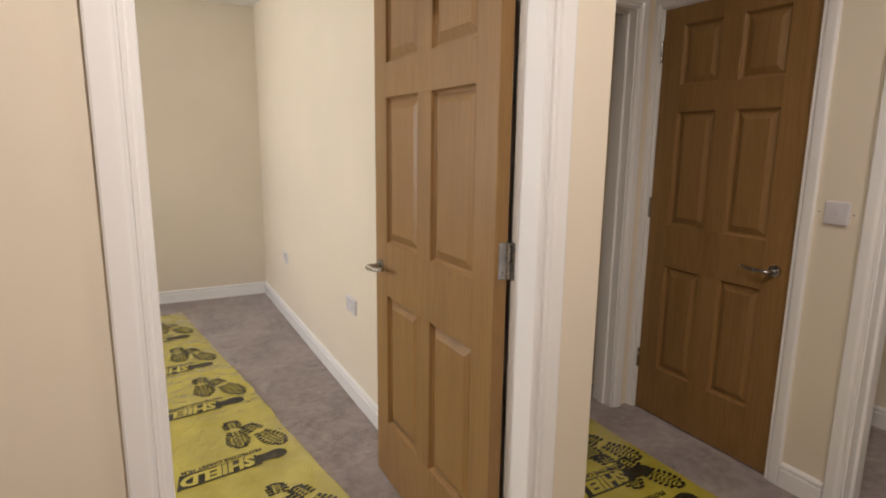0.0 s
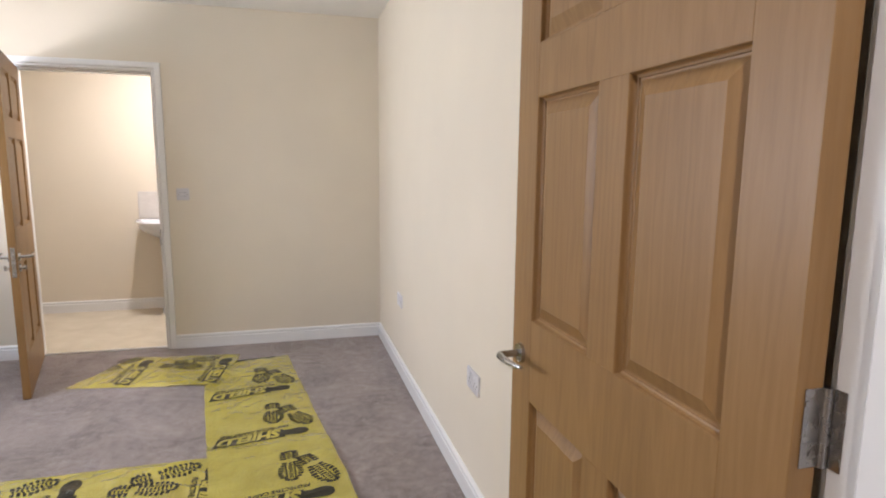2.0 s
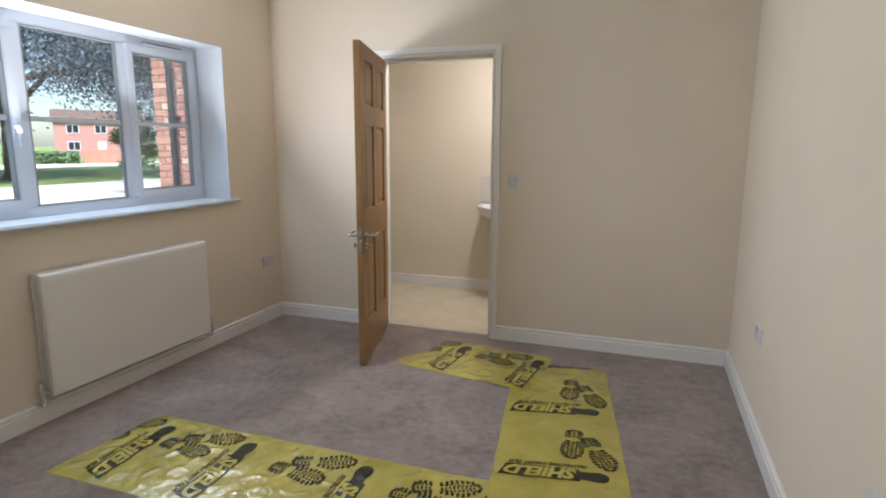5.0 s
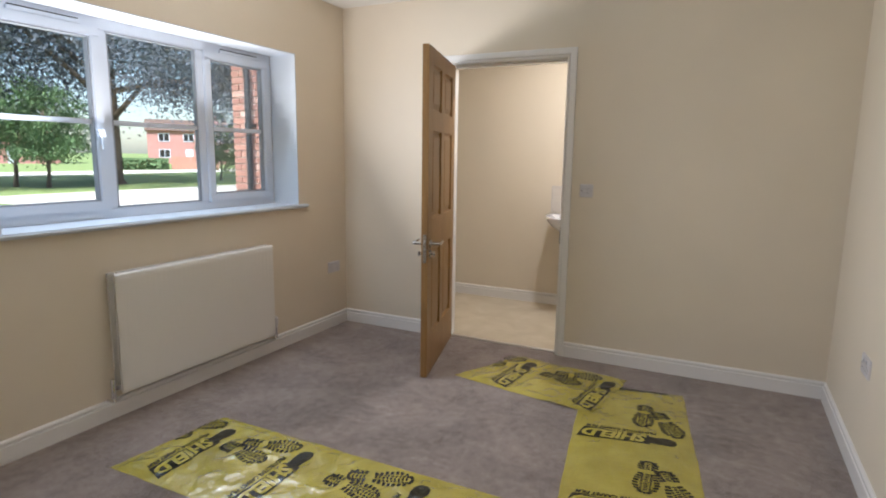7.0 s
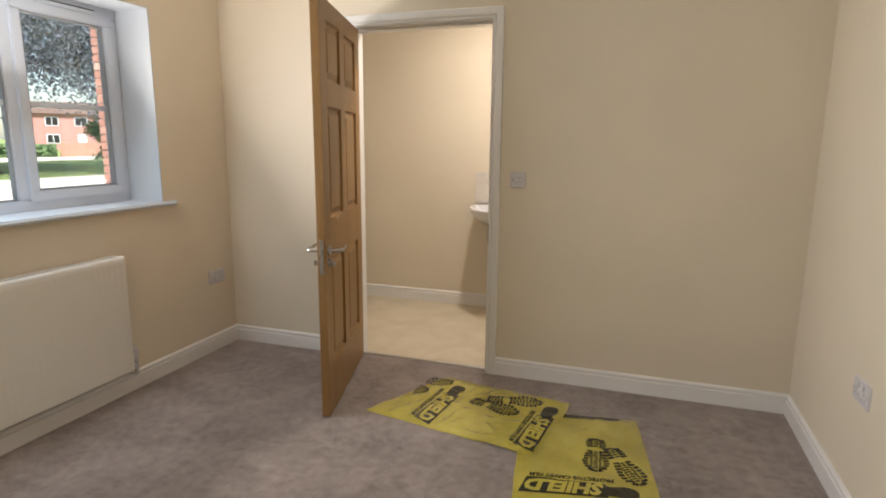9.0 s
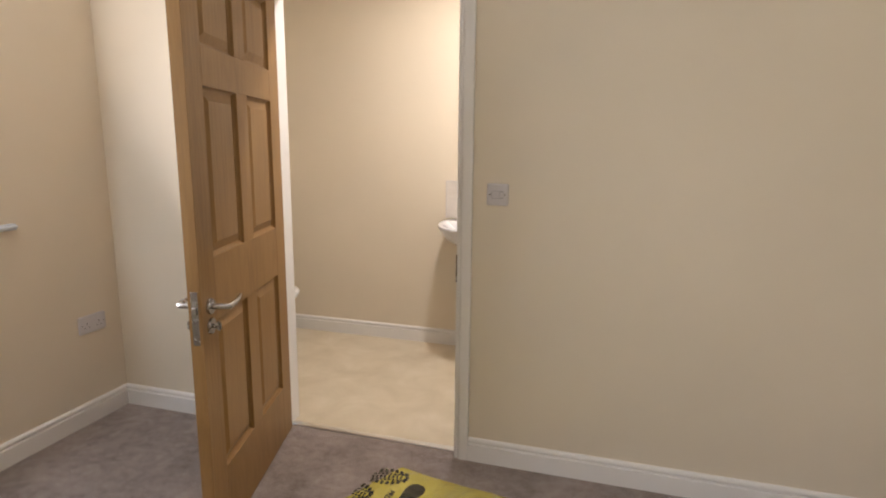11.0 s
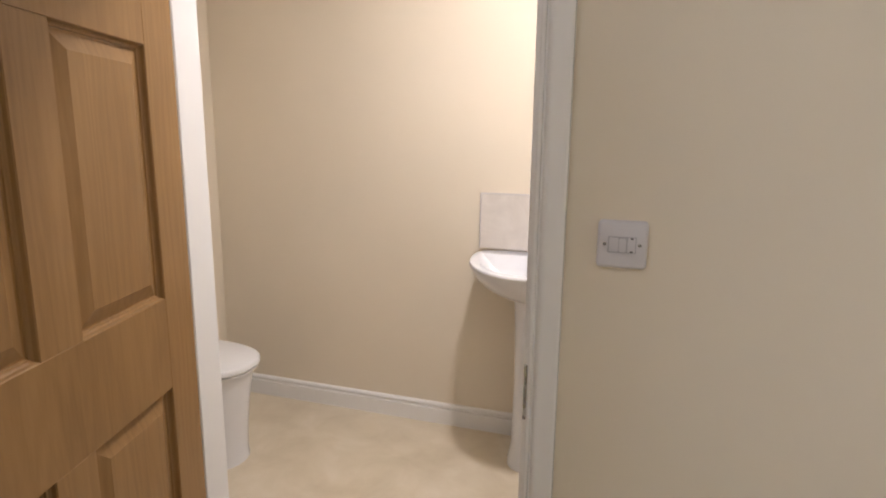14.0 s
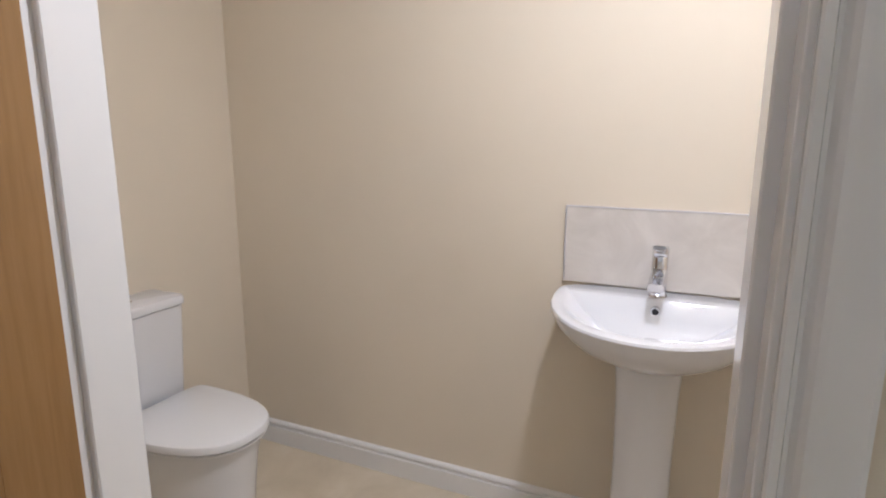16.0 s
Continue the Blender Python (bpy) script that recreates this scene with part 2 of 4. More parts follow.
def tube(bm, pts, radii, n=12, squash=1.0):
    """A tapered round bar along pts."""
    rings = []
    pts = [Vector(p) for p in pts]
    side = None
    for i, p in enumerate(pts):
        d = (pts[min(i + 1, len(pts) - 1)] - pts[max(i - 1, 0)]).normalized()
        if side is None:
            side = d.orthogonal().normalized()
        side = (side - d * side.dot(d)).normalized()
        up = d.cross(side)
        rings.append([bm.verts.new(p + (side * math.cos(a) + up * math.sin(a) * squash) * radii[i]) for a in (2 * math.pi * k / n for k in range(n))])
    for a, b in zip(rings, rings[1:]):
        for k in range(n):
            bm.faces.new((a[k], a[(k + 1) % n], b[(k + 1) % n], b[k]))
    bm.faces.new(rings[0][::-1])
    bm.faces.new(rings[-1])


def loft(bm, rings, closed=True, cap0=True, cap1=True):
    made = [[bm.verts.new(p) for p in r] for r in rings]
    n = len(made[0])
    for a, b in zip(made, made[1:]):
        for k in range(n if closed else n - 1):
            bm.faces.new((a[k], a[(k + 1) % n], b[(k + 1) % n], b[k]))
    if cap0:
        bm.faces.new(made[0][::-1])
    if cap1:
        bm.faces.new(made[-1])
    return made


def mesh_object(name, bm, mat, smooth=False):
    bmesh.ops.recalc_face_normals(bm, faces=bm.faces[:])
    me = bpy.data.meshes.new(name)
    bm.to_mesh(me)
    bm.free()
    me.materials.append(mat)
    if smooth:
        me.shade_smooth()
        me.set_sharp_from_angle(angle=radians(40))
    return new(name, me)


def part(name, bm, mat, parent, label="", smooth=False):
    ob = mesh_object(name, bm, mat, smooth)
    ob.parent = parent
    if label:
        ob["label"] = label
    return ob


def thing(name, m, label, category, group="", kind=""):
    ob = new(name)
    ob.empty_display_size = 0.1
    ob.matrix_world = m
    return tagged(ob, label, category, group, kind)


def structure(name, boxes, mat, label, category="wall", bevel=0.0):
    bm = bmesh.new()
    for b in boxes:
        box(bm, *b, bevel)
    return tagged(mesh_object(name, bm, mat), label, category, "", "structure")


# ---- the large structure ----
XL, XR, YN, YF, H = -2.31, 1.055, 1.545, 5.55, 2.47
YH = 1.42                      # hall face of the near wall
WT = 0.127                     # thickness of the far wall
BL, BR, BF = -2.36, -0.12, 6.905  # cloakroom walls
D1 = (0.113, 0.972)            # bedroom door lining faces
D2 = (-1.388, -0.542)          # cloakroom door lining faces
DH = 2.0                       # head of the linings
T = 0.028                      # lining thickness

structure("floor", [(-2.31, -1.7, -0.12, 2.5, 5.60, 0.0)], M_CARPET, "taupe short-pile carpet with faint tread marks", "carpet")
structure("floor_cloakroom", [(-2.36, 5.60, -0.12, -0.1, 6.92, 0.001)], M_VINYL, "beige marbled sheet vinyl floor", "vinyl floor")
structure("ceiling", [(-2.31, 1.48, H, 1.1, 5.60, H + 0.15)], M_CEIL, "plain white painted bedroom ceiling", "ceiling")
structure("ceiling_cloakroom", [(-2.45, 5.601, H, -0.05, 7.0, H + 0.15)], M_CEIL, "plain white painted cloakroom ceiling", "ceiling")
structure("ceiling_hall", [(-2.31, -1.8, H, 3.4, 1.479, H + 0.15), (1.101, 1.479, H, 3.4, 3.0, H + 0.15)], M_CEIL, "plain white painted hall ceiling", "ceiling")

structure("wall_far", [(XL, YF, 0, D2[0] - T, YF + WT, H), (D2[1] + T, YF, 0, 1.2, YF + WT, H), (D2[0] - T, YF, DH + T, D2[1] + T, YF + WT, H)],
          M_WALL, "cream painted plaster wall with a doorway")
structure("wall_right", [(XR, YH, 0, 1.165, YF, H)], M_WALL, "cream painted plaster wall")
structure("wall_near", [(XL, YH, 0, D1[0] - T, YN, H), (D1[1] + T, YH, 0, XR, YN, H), (D1[0] - T, YH, DH + T, D1[1] + T, YN, H)],
          M_WALL, "cream painted plaster wall with a doorway")
structure("wall_window", [(-2.575, -1.8, -0.3, XL, WIN[0], H + 0.15), (-2.575, WIN[1], -0.3, XL, YF + WT, H + 0.15), (-2.575, WIN[0], -0.3, XL, WIN[1], WIN[2] - 0.025),
                          (-2.575, WIN[0], WIN[3], XL, WIN[1], H + 0.15)], M_WALL, "cream painted plaster wall below and around a window")
structure("wall_cloakroom_left", [(-2.62, YF + WT, -0.3, BL, 7.0, H + 0.15)], M_WALL, "cream painted plaster wall behind the toilet")
structure("wall_cloakroom_far", [(BL, BF, 0, BR + 0.1, 7.0, H)], M_WALL, "cream painted plaster wall behind the basin")
structure("wall_cloakroom_right", [(BR, YF + WT, 0, BR + 0.1, BF, H)], M_WALL, "cream painted plaster wall")
# hall and lobby
LX, LY = 2.36, 2.40
structure("wall_hall_right", [(LX, 1.622 - T, DH + T, LX + 0.12, 2.352 + T, H), (LX, 2.352 + T, 0, LX + 0.12, LY + 0.2, H), (LX, 1.32 + T, 0, LX + 0.12, 1.622 - T, H),
                              (LX, 0.50 - T, DH + T, LX + 0.12, 1.32 + T, H), (LX, -1.7, 0, LX + 0.12, 0.50 - T, H)], M_WALL, "cream painted hall wall with two doorways")
structure("wall_lobby_end", [(2.23 + T, LY, 0, LX, LY + 0.13, H), (1.165, LY, 0, 1.38 - T, LY + 0.13, H), (1.38 - T, LY, DH + T, 2.23 + T, LY + 0.13, H)], M_WALL, "cream painted lobby end wall with a doorway")
structure("wall_beyond_lobby", [(1.165, 3.0, 0, 2.48, 3.1, H), (LX + 0.001, LY + 0.2, 0, 2.48, 3.0, H)], M_WALL, "cream painted wall of the next room")
structure("wall_beyond_hall", [(3.3, -0.5, 0, 3.4, 2.4, H), (LX + 0.12, 1.7, 0, 3.3, 1.8, H), (LX + 0.12, -0.3, 0, 3.3, -0.2, H)], M_WALL, "cream painted wall of the next room")
structure("floor_next_room", [(2.5, -0.5, -0.12, 3.4, 2.4, 0.0)], M_CARPET, "taupe carpet of the next room", "carpet")
structure("wall_hall_back", [(-2.31, -1.8, 0, 2.5, -1.7, H)], M_WALL, "cream painted hall wall")
structure("wall_hall_left", [(-1.3, -1.7, 0, -1.2, YH, H)], M_WALL, "cream painted hall wall")

ARCH = [(0.006, 0.0), (0.006, 0.010), (0.008, 0.0125), (0.014, 0.0125), (0.0155, 0.0085), (0.0185, 0.0085), (0.0225, 0.0140), (0.027, 0.0168), (0.032, 0.0175), (0.060, 0.0175), (0.064, 0.015), (0.0645, 0.0)]
SKIRT = [(0.0, 0.0), (0.018, 0.0), (0.018, 0.074), (0.0165, 0.0765), (0.0085, 0.079), (0.0085, 0.0825), (0.0145, 0.085), (0.0150, 0.093), (0.0120, 0.099), (0.006, 0.103), (0.0, 0.104)]


def architrave(name, axis, face, out, a0, a1, top):
    """A mitred door surround on the wall face; axis 'x' or 'y' is the wall's run, out the way it stands proud."""
    bm = bmesh.new()
    rings = []
    for k in range(4):
        ring = []
        for u, v in ARCH:
            a = a0 - u if k < 2 else a1 + u
            z = 0.0 if k in (0, 3) else top + u
            ring.append((a, face + out * v, z) if axis == "x" else (face + out * v, a, z))
        rings.append(ring)
    loft(bm, rings)
    return tagged(mesh_object(name, bm, M_GLOSS), "white satin-painted ogee architrave round a doorway", "architrave", "", "structure")


def lining(name, axis, f0, f1, a0, a1, top, stop):
    """Door lining with its stops; stop: where the stop bead lies across the wall."""
    bm = bmesh.new()

    def bx(p0, p1, q0, q1, z0, z1, b):
        if axis == "x":
            box(bm, p0, q0, z0, p1, q1, z1, b)
        else:
            box(bm, q0, p0, z0, q1, p1, z1, b)
    bx(a0 - T, a0, f0 - 0.001, f1 + 0.001, 0, top, 0.0015)
    bx(a1, a1 + T, f0 - 0.001, f1 + 0.001, 0, top, 0.0015)
    bx(a0 - T, a1 + T, f0 - 0.001, f1 + 0.001, top, top + T, 0.0015)
    s0, s1 = stop
    bx(a0 - 0.002, a0 + 0.012, s0, s1, 0, top - 0.0121, 0.002)
    bx(a1 - 0.012, a1 + 0.002, s0, s1, 0, top - 0.0121, 0.002)
    bx(a0 - 0.002, a1 + 0.002, s0, s1, top - 0.012, top + 0.002, 0.002)
    return tagged(mesh_object(name, bm, M_GLOSS), "white satin-painted door lining with stop beads", "door frame", "", "structure")


lining("trim_lining_1", "x", YH, YN, *D1, DH, (YH - 0.0004, YN - 0.045))
architrave("trim_architrave_1", "x", YH, -1, *D1, DH)
architrave("trim_architrave_2", "x", YN, 1, *D1, DH)
lining("trim_lining_2", "x", YF, YF + WT, *D2, DH, (YF + 0.045, YF + WT + 0.0004))
architrave("trim_architrave_3", "x", YF, -1, *D2, DH)
architrave("trim_architrave_4", "x", YF + WT, 1, *D2, DH)
lining("trim_lining_3", "y", LX, LX + 0.12, 1.622, 2.352, DH, (LX + 0.045, LX + 0.085))
architrave("trim_architrave_5", "y", LX, -1, 1.622, 2.352, DH)
lining("trim_lining_4", "y", LX, LX + 0.12, 0.50, 1.32, DH, (LX + 0.045, LX + 0.085))
architrave("trim_architrave_6", "y", LX, -1, 0.50, 1.32, DH)
lining("trim_lining_5", "x", LY, LY + 0.13, 1.38, 2.23, DH, (LY + 0.045, LY + 0.085))
architrave("trim_architrave_7", "x", LY, -1, 1.38, 2.23, DH)


def skirting(name, p, q, out):
    """A skirting board from p to q on the wall; out: the way it stands proud."""
    bm = bmesh.new()
    loft(bm, [[(c[0] + out[0] * u, c[1] + out[1] * u, z) for u, z in SKIRT] for c in (p, q)])
    return tagged(mesh_object(name, bm, M_GLOSS), "white painted torus skirting board", "skirting board", "", "structure")


skirting("baseboard_1", (D2[1] + 0.0655, YF), (XR, YF), (0, -1))
skirting("baseboard_2", (XL, YF), (D2[0] - 0.0655, YF), (0, -1))
skirting("baseboard_3", (XR, YN + 0.0), (XR, YF - 0.0185), (-1, 0))
skirting("baseboard_4", (XL, YN), (XL, YF - 0.0185), (1, 0))
skirting("baseboard_5", (XL + 0.0185, YN), (D1[0] - 0.0655, YN), (0, 1))
skirting("baseboard_6", (BL, BF), (BR, BF), (0, -1))
skirting("baseboard_7", (BL, YF + WT), (BL, BF - 0.0185), (1, 0))
skirting("baseboard_8", (BR, YF + WT), (BR, BF - 0.0185), (-1, 0))
skirting("baseboard_9", (LX, 1.389), (LX, 1.553), (-1, 0))
skirting("baseboard_10", (1.165, YH), (1.165, LY), (1, 0))
skirting("baseboard_11", (-1.2, YH), (D1[0] - 0.0655, YH), (0, -1))
skirting("baseboard_12", (D1[1] + 0.0655, YH), (1.165, YH), (0, -1))
skirting("baseboard_13", (3.3, -0.2), (3.3, 1.7), (-1, 0))
bm = bmesh.new()
box(bm, D2[0] + 0.001, YF + 0.035, 0.0, D2[1] - 0.001, YF + 0.066, 0.009, 0.003)
tagged(mesh_object("trim_threshold", bm, M_ALU), "thin metal threshold strip between carpet and vinyl", "threshold", "", "structure")


# ---- the window ----
def window():
    w = thing("window_1", pose(0, 0, 0), "white upvc three-light casement window with glazing bars", "window", "", "structure")
    y0, y1, z0, z1 = WIN
    X0, X1 = -2.568, -2.535          # frame depth, outside to inside
    M1, M2 = 3.745, 4.368

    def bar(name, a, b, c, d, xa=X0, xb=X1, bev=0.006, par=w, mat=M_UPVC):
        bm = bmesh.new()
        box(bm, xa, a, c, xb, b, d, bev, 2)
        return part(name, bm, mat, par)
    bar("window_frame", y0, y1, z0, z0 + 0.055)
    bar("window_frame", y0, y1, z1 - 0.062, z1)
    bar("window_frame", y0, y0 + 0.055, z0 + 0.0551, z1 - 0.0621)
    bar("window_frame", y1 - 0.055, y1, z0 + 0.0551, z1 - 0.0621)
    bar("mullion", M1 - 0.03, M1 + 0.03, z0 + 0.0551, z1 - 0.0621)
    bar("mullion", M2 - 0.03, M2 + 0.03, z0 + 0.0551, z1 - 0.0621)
    lights = ((y0 + 0.055, M1 - 0.03, True), (M1 + 0.03, M2 - 0.03, False), (M2 + 0.03, y1 - 0.055, True))
    for a, b, opens in lights:
        c, d = z0 + 0.055, z1 - 0.062
        if opens:
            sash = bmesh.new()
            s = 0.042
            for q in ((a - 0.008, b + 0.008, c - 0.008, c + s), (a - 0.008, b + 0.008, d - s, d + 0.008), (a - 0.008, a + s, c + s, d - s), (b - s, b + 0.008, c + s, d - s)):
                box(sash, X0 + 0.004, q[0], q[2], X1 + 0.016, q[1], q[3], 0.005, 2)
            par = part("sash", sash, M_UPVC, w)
            a, b, c, d = a + s, b - s, c + s, d - s
        else:
            par = w
        bead = bmesh.new()
        for q in ((a, b, c, c + 0.008), (a, b, d - 0.008, d), (a, a + 0.008, c, d), (b - 0.008, b, c, d)):
            box(bead, X0 + 0.002, q[0], q[2], X1 + (0.006 if opens else -0.004), q[1], q[3], 0.002)
        part("glazing_bead", bead, M_GASKET, par)
        bm = bmesh.new()
        box(bm, X1 - 0.022, a, c, X1 - 0.018, b, d)
        part("pane", bm, M_GLASS, par).visible_shadow = False
        bar("glazing_bar", a, b, 1.503, 1.529, X1 - 0.034, X1 - 0.008, 0.003, par)
    for a in (3.30, 4.52):
        bar("trickle_vent", a, a + 0.34, z1 - 0.058, z1 - 0.034, X1, X1 + 0.014, 0.004)
        bar("vent_slot", a + 0.01, a + 0.33, z1 - 0.032, z1 - 0.027, X1, X1 + 0.006, 0.001, w, M_BLACK)
    for hy in (M1 - 0.068,):
        bm = bmesh.new()
        box(bm, X1 + 0.016, hy - 0.012, 1.40, X1 + 0.028, hy + 0.012, 1.50, 0.004, 2)
        tube(bm, [(X1 + 0.028, hy, 1.47), (X1 + 0.048, hy, 1.47), (X1 + 0.054, hy, 1.455), (X1 + 0.054, hy, 1.37)], [0.008, 0.009, 0.009, 0.007])
        part("window_handle", bm, M_UPVC, w, "white casement handle", True)


window()
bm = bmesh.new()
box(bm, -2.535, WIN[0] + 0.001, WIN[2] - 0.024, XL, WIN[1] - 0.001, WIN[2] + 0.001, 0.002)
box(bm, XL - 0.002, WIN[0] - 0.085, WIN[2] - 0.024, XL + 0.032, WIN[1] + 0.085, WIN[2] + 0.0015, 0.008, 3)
tagged(mesh_object("trim_window_sill", bm, M_REVEAL), "white painted window board with a rounded nosing, sky tint put into its colour", "window sill", "", "structure")
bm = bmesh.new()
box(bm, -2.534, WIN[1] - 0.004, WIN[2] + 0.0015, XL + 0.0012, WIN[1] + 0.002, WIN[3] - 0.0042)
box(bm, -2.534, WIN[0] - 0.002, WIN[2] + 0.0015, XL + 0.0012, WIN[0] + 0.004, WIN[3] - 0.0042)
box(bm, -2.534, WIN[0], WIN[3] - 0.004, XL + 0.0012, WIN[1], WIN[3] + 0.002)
tagged(mesh_object("trim_window_reveal", bm, M_REVEAL), "white painted window reveal with bluish skylight put into its colour", "window reveal", "", "structure")


def downlight(x, y, label):
    d = thing("ceiling_downlight", pose(x, y, H), label, "ceiling light", "recessed downlights")
    bm = bmesh.new()
    r = [[(a * math.cos(2 * math.pi * k / 32), a * math.sin(2 * math.pi * k / 32), z) for k in range(32)] for a, z in ((0.072, 0.001), (0.072, -0.012), (0.074, -0.006), (0.090, -0.003), (0.091, 0.001))]
    loft(bm, r, True, False, False)
    part("bezel", bm, M_CHROME, d, "", True)


for spot in ((-0.61, 6.06), (0.35, 0.45), (1.75, 0.60)):
    downlight(*spot, "round recessed ceiling downlight with a chrome bezel")


# ---- doors ----
def lever(parent, x, z, y, out, way, mat):
    """A lever handle on a round rose; out: +1 or -1 along the leaf's thickness; way: the way the lever points."""
    bm = bmesh.new()
    cyl(bm, (x, y, z), (x, y + out * 0.009, z), 0.0255, 0.0245, 28)
    h = part("door_handle", bm, mat, parent, "satin chrome lever handle", True)
    bm = bmesh.new()
    tube(bm, [(x, y + out * 0.008, z), (x, y + out * 0.034, z), (x, y + out * 0.050, z), (x + way * 0.003, y + out * 0.058, z), (x + way * 0.010, y + out * 0.0625, z), (x + way * 0.045, y + out * 0.063, z + 0.001),
              (x + way * 0.080, y + out * 0.061, z + 0.003), (x + way * 0.104, y + out * 0.057, z + 0.005), (x + way * 0.122, y + out * 0.053, z + 0.008)],
         [0.0100, 0.0092, 0.0092, 0.0094, 0.0094, 0.0088, 0.0076, 0.0062, 0.0044], 14)
    part("lever", bm, mat, h, "", True)


def door(name, m, w, label, lock=False, up=1.0, grip=0.868):
    """A six-panel leaf: x from the hinge to the latch, y through its thickness, z up."""
    d = thing(name, m, label, "door")
    Z0, ZT, TH = 0.008, 1.989 * up, 0.040
    s, mul = 0.113, 0.099
    pw = (w - 2 * s - mul) / 2
    rows = tuple((a * up, b * up) for a, b in ((0.255, 0.780), (0.985, 1.512), (1.632, 1.895)))
    cols = ((s, s + pw), (s + pw + mul, w - s))

    def piece(nm, x0, x1, z0, z1, mat, th=TH, bev=0.0008):
        bm = bmesh.new()
        box(bm, x0, (TH - th) / 2, z0, x1, (TH + th) / 2, z1, bev)
        return part(nm, bm, mat, d)
    piece("stile", 0, s, Z0, ZT, M_OAK_V)
    piece("stile", w - s, w, Z0, ZT, M_OAK_V)
    for z0, z1 in ((Z0, rows[0][0]), (rows[0][1], rows[1][0]), (rows[1][1], rows[2][0]), (rows[2][1], ZT)):
        piece("rail", s, w - s, z0, z1, M_OAK_H)
    for z0, z1 in rows:
        piece("mullion", s + pw, s + pw + mul, z0, z1, M_OAK_V)
        for x0, x1 in cols:
            # raised field with a fielded edge, on both faces
            bm = bmesh.new()
            rings = []
            for i, q in ((0.0, 0.0168), (0.013, 0.0165), (0.015, 0.0160), (0.040, 0.0055), (0.042, 0.0045)):
                rings.append([(a, q, c) for a, c in ((x0 + i, z0 + i), (x1 - i, z0 + i), (x1 - i, z1 - i), (x0 + i, z1 - i))])
            loft(bm, rings, True, False, True)
            loft(bm, [[(a, TH - q, c) for a, q, c in r] for r in rings], True, False, True)
            pn = part("panel", bm, M_OAK_V, d)
            # ovolo bead between the frame and the panel
            bm = bmesh.new()
            for f in (0, 1):
                bead = []
                for i, q in ((-0.001, 0.0006), (0.0010, 0.0020), (0.0022, 0.0090), (0.0050, 0.0125), (0.0085, 0.0135), (0.0095, 0.0162), (0.0135, 0.0166)):
                    y = TH - q if f else q
                    bead.append([(a, y, c) for a, c in ((x0 + i, z0 + i), (x1 - i, z0 + i), (x1 - i, z1 - i), (x0 + i, z1 - i))])
                loft(bm, bead, True, False, False)
            part("bead", bm, M_OAK_V, pn)
    lever(d, w - 0.058, grip, TH, 1, -1, M_SATIN)
    lever(d, w - 0.058, grip, 0.0, -1, -1, M_SATIN)
    bm = bmesh.new()
    box(bm, w, 0.009, grip - (0.11 if lock else 0.07), w + 0.0015, 0.031, grip + 0.06, 0.0006)
    plate = part("latch_plate", bm, M_SATIN, d, "satin steel latch forend")
    bm = bmesh.new()
    box(bm, w + 0.001, 0.013, grip - 0.012, w + 0.010, 0.027, grip + 0.012, 0.002)
    part("latch_bolt", bm, M_SATIN, plate)
    if lock:
        for y, o in ((TH, 1), (0.0, -1)):
            bm = bmesh.new()
            cyl(bm, (w - 0.058, y, grip - 0.064), (w - 0.058, y + o * 0.008, grip - 0.064), 0.0255, 0.0245, 28)
            rose = part("lock_rose", bm, M_SATIN, d, "polished thumb-turn rose", True)
            bm = bmesh.new()
            cyl(bm, (w - 0.058, y + o * 0.007, grip - 0.064), (w - 0.058, y + o * 0.020, grip - 0.064), 0.007)
            box(bm, w - 0.064, min(y + o * 0.018, y + o * 0.034), grip - 0.079, w - 0.052, max(y + o * 0.018, y + o * 0.034), grip - 0.049, 0.004, 2)
            part("thumb_turn", bm, M_SATIN, rose, "", True)
    for z in (0.23, 1.02, 1.76):
        bm = bmesh.new()
        cyl(bm, (-0.003, -0.004, z), (-0.003, -0.004, z + 0.1), 0.0065, None, 14)
        for k in (0.02, 0.04, 0.06, 0.08):
            cyl(bm, (-0.003, -0.004, z + k - 0.0006), (-0.003, -0.004, z + k + 0.0006), 0.0069, None, 14)
        h = part("hinge", bm, M_SATIN, d, "satin steel butt hinge", True)
        bm = bmesh.new()
        box(bm, -0.0022, -0.002, z, -0.0006, 0.028, z + 0.1, 0.0005)
        for k in (0.018, 0.05, 0.082):
            cyl(bm, (-0.0036, 0.018 + 0.006 * (-1) ** int(k * 100), z + k), (-0.0020, 0.018 + 0.006 * (-1) ** int(k * 100), z + k), 0.004, None, 10)
        part("hinge_leaf", bm, M_SATIN, h)
    return d


def hinge_plates(name, axis, x, y, facing):
    """The hinge leaves let into a lining."""
    for z in (0.23, 1.02, 1.76):
        bm = bmesh.new()
        if axis == "y":
            box(bm, x - 0.0015, y - 0.016, z, x + 0.0005, y, z + 0.1, 0.0005)
            for k in (0.018, 0.05, 0.082):
                cyl(bm, (x - 0.0026, y - 0.008, z + k), (x - 0.001, y - 0.008, z + k), 0.004, None, 10)
        tagged(mesh_object(name, bm, M_SATIN), "satin steel hinge plate on a white door lining", "hinge", "hinge plates", "")


door("bedroom_door", pose(0.962, 1.552, 0, 0, 0, 90), 0.862, "oak six-panel bedroom door standing open at a right angle", False, 1.015, 0.902)
hinge_plates("hinge_plate", "y", D1[1], YN - 0.001, -1)
door("cloakroom_door", pose(-1.383, 5.545, 0, 0, 0, -74.9), 0.856, "oak six-panel cloakroom door standing ajar with a thumb-turn lock", True, 1.0, 0.838)
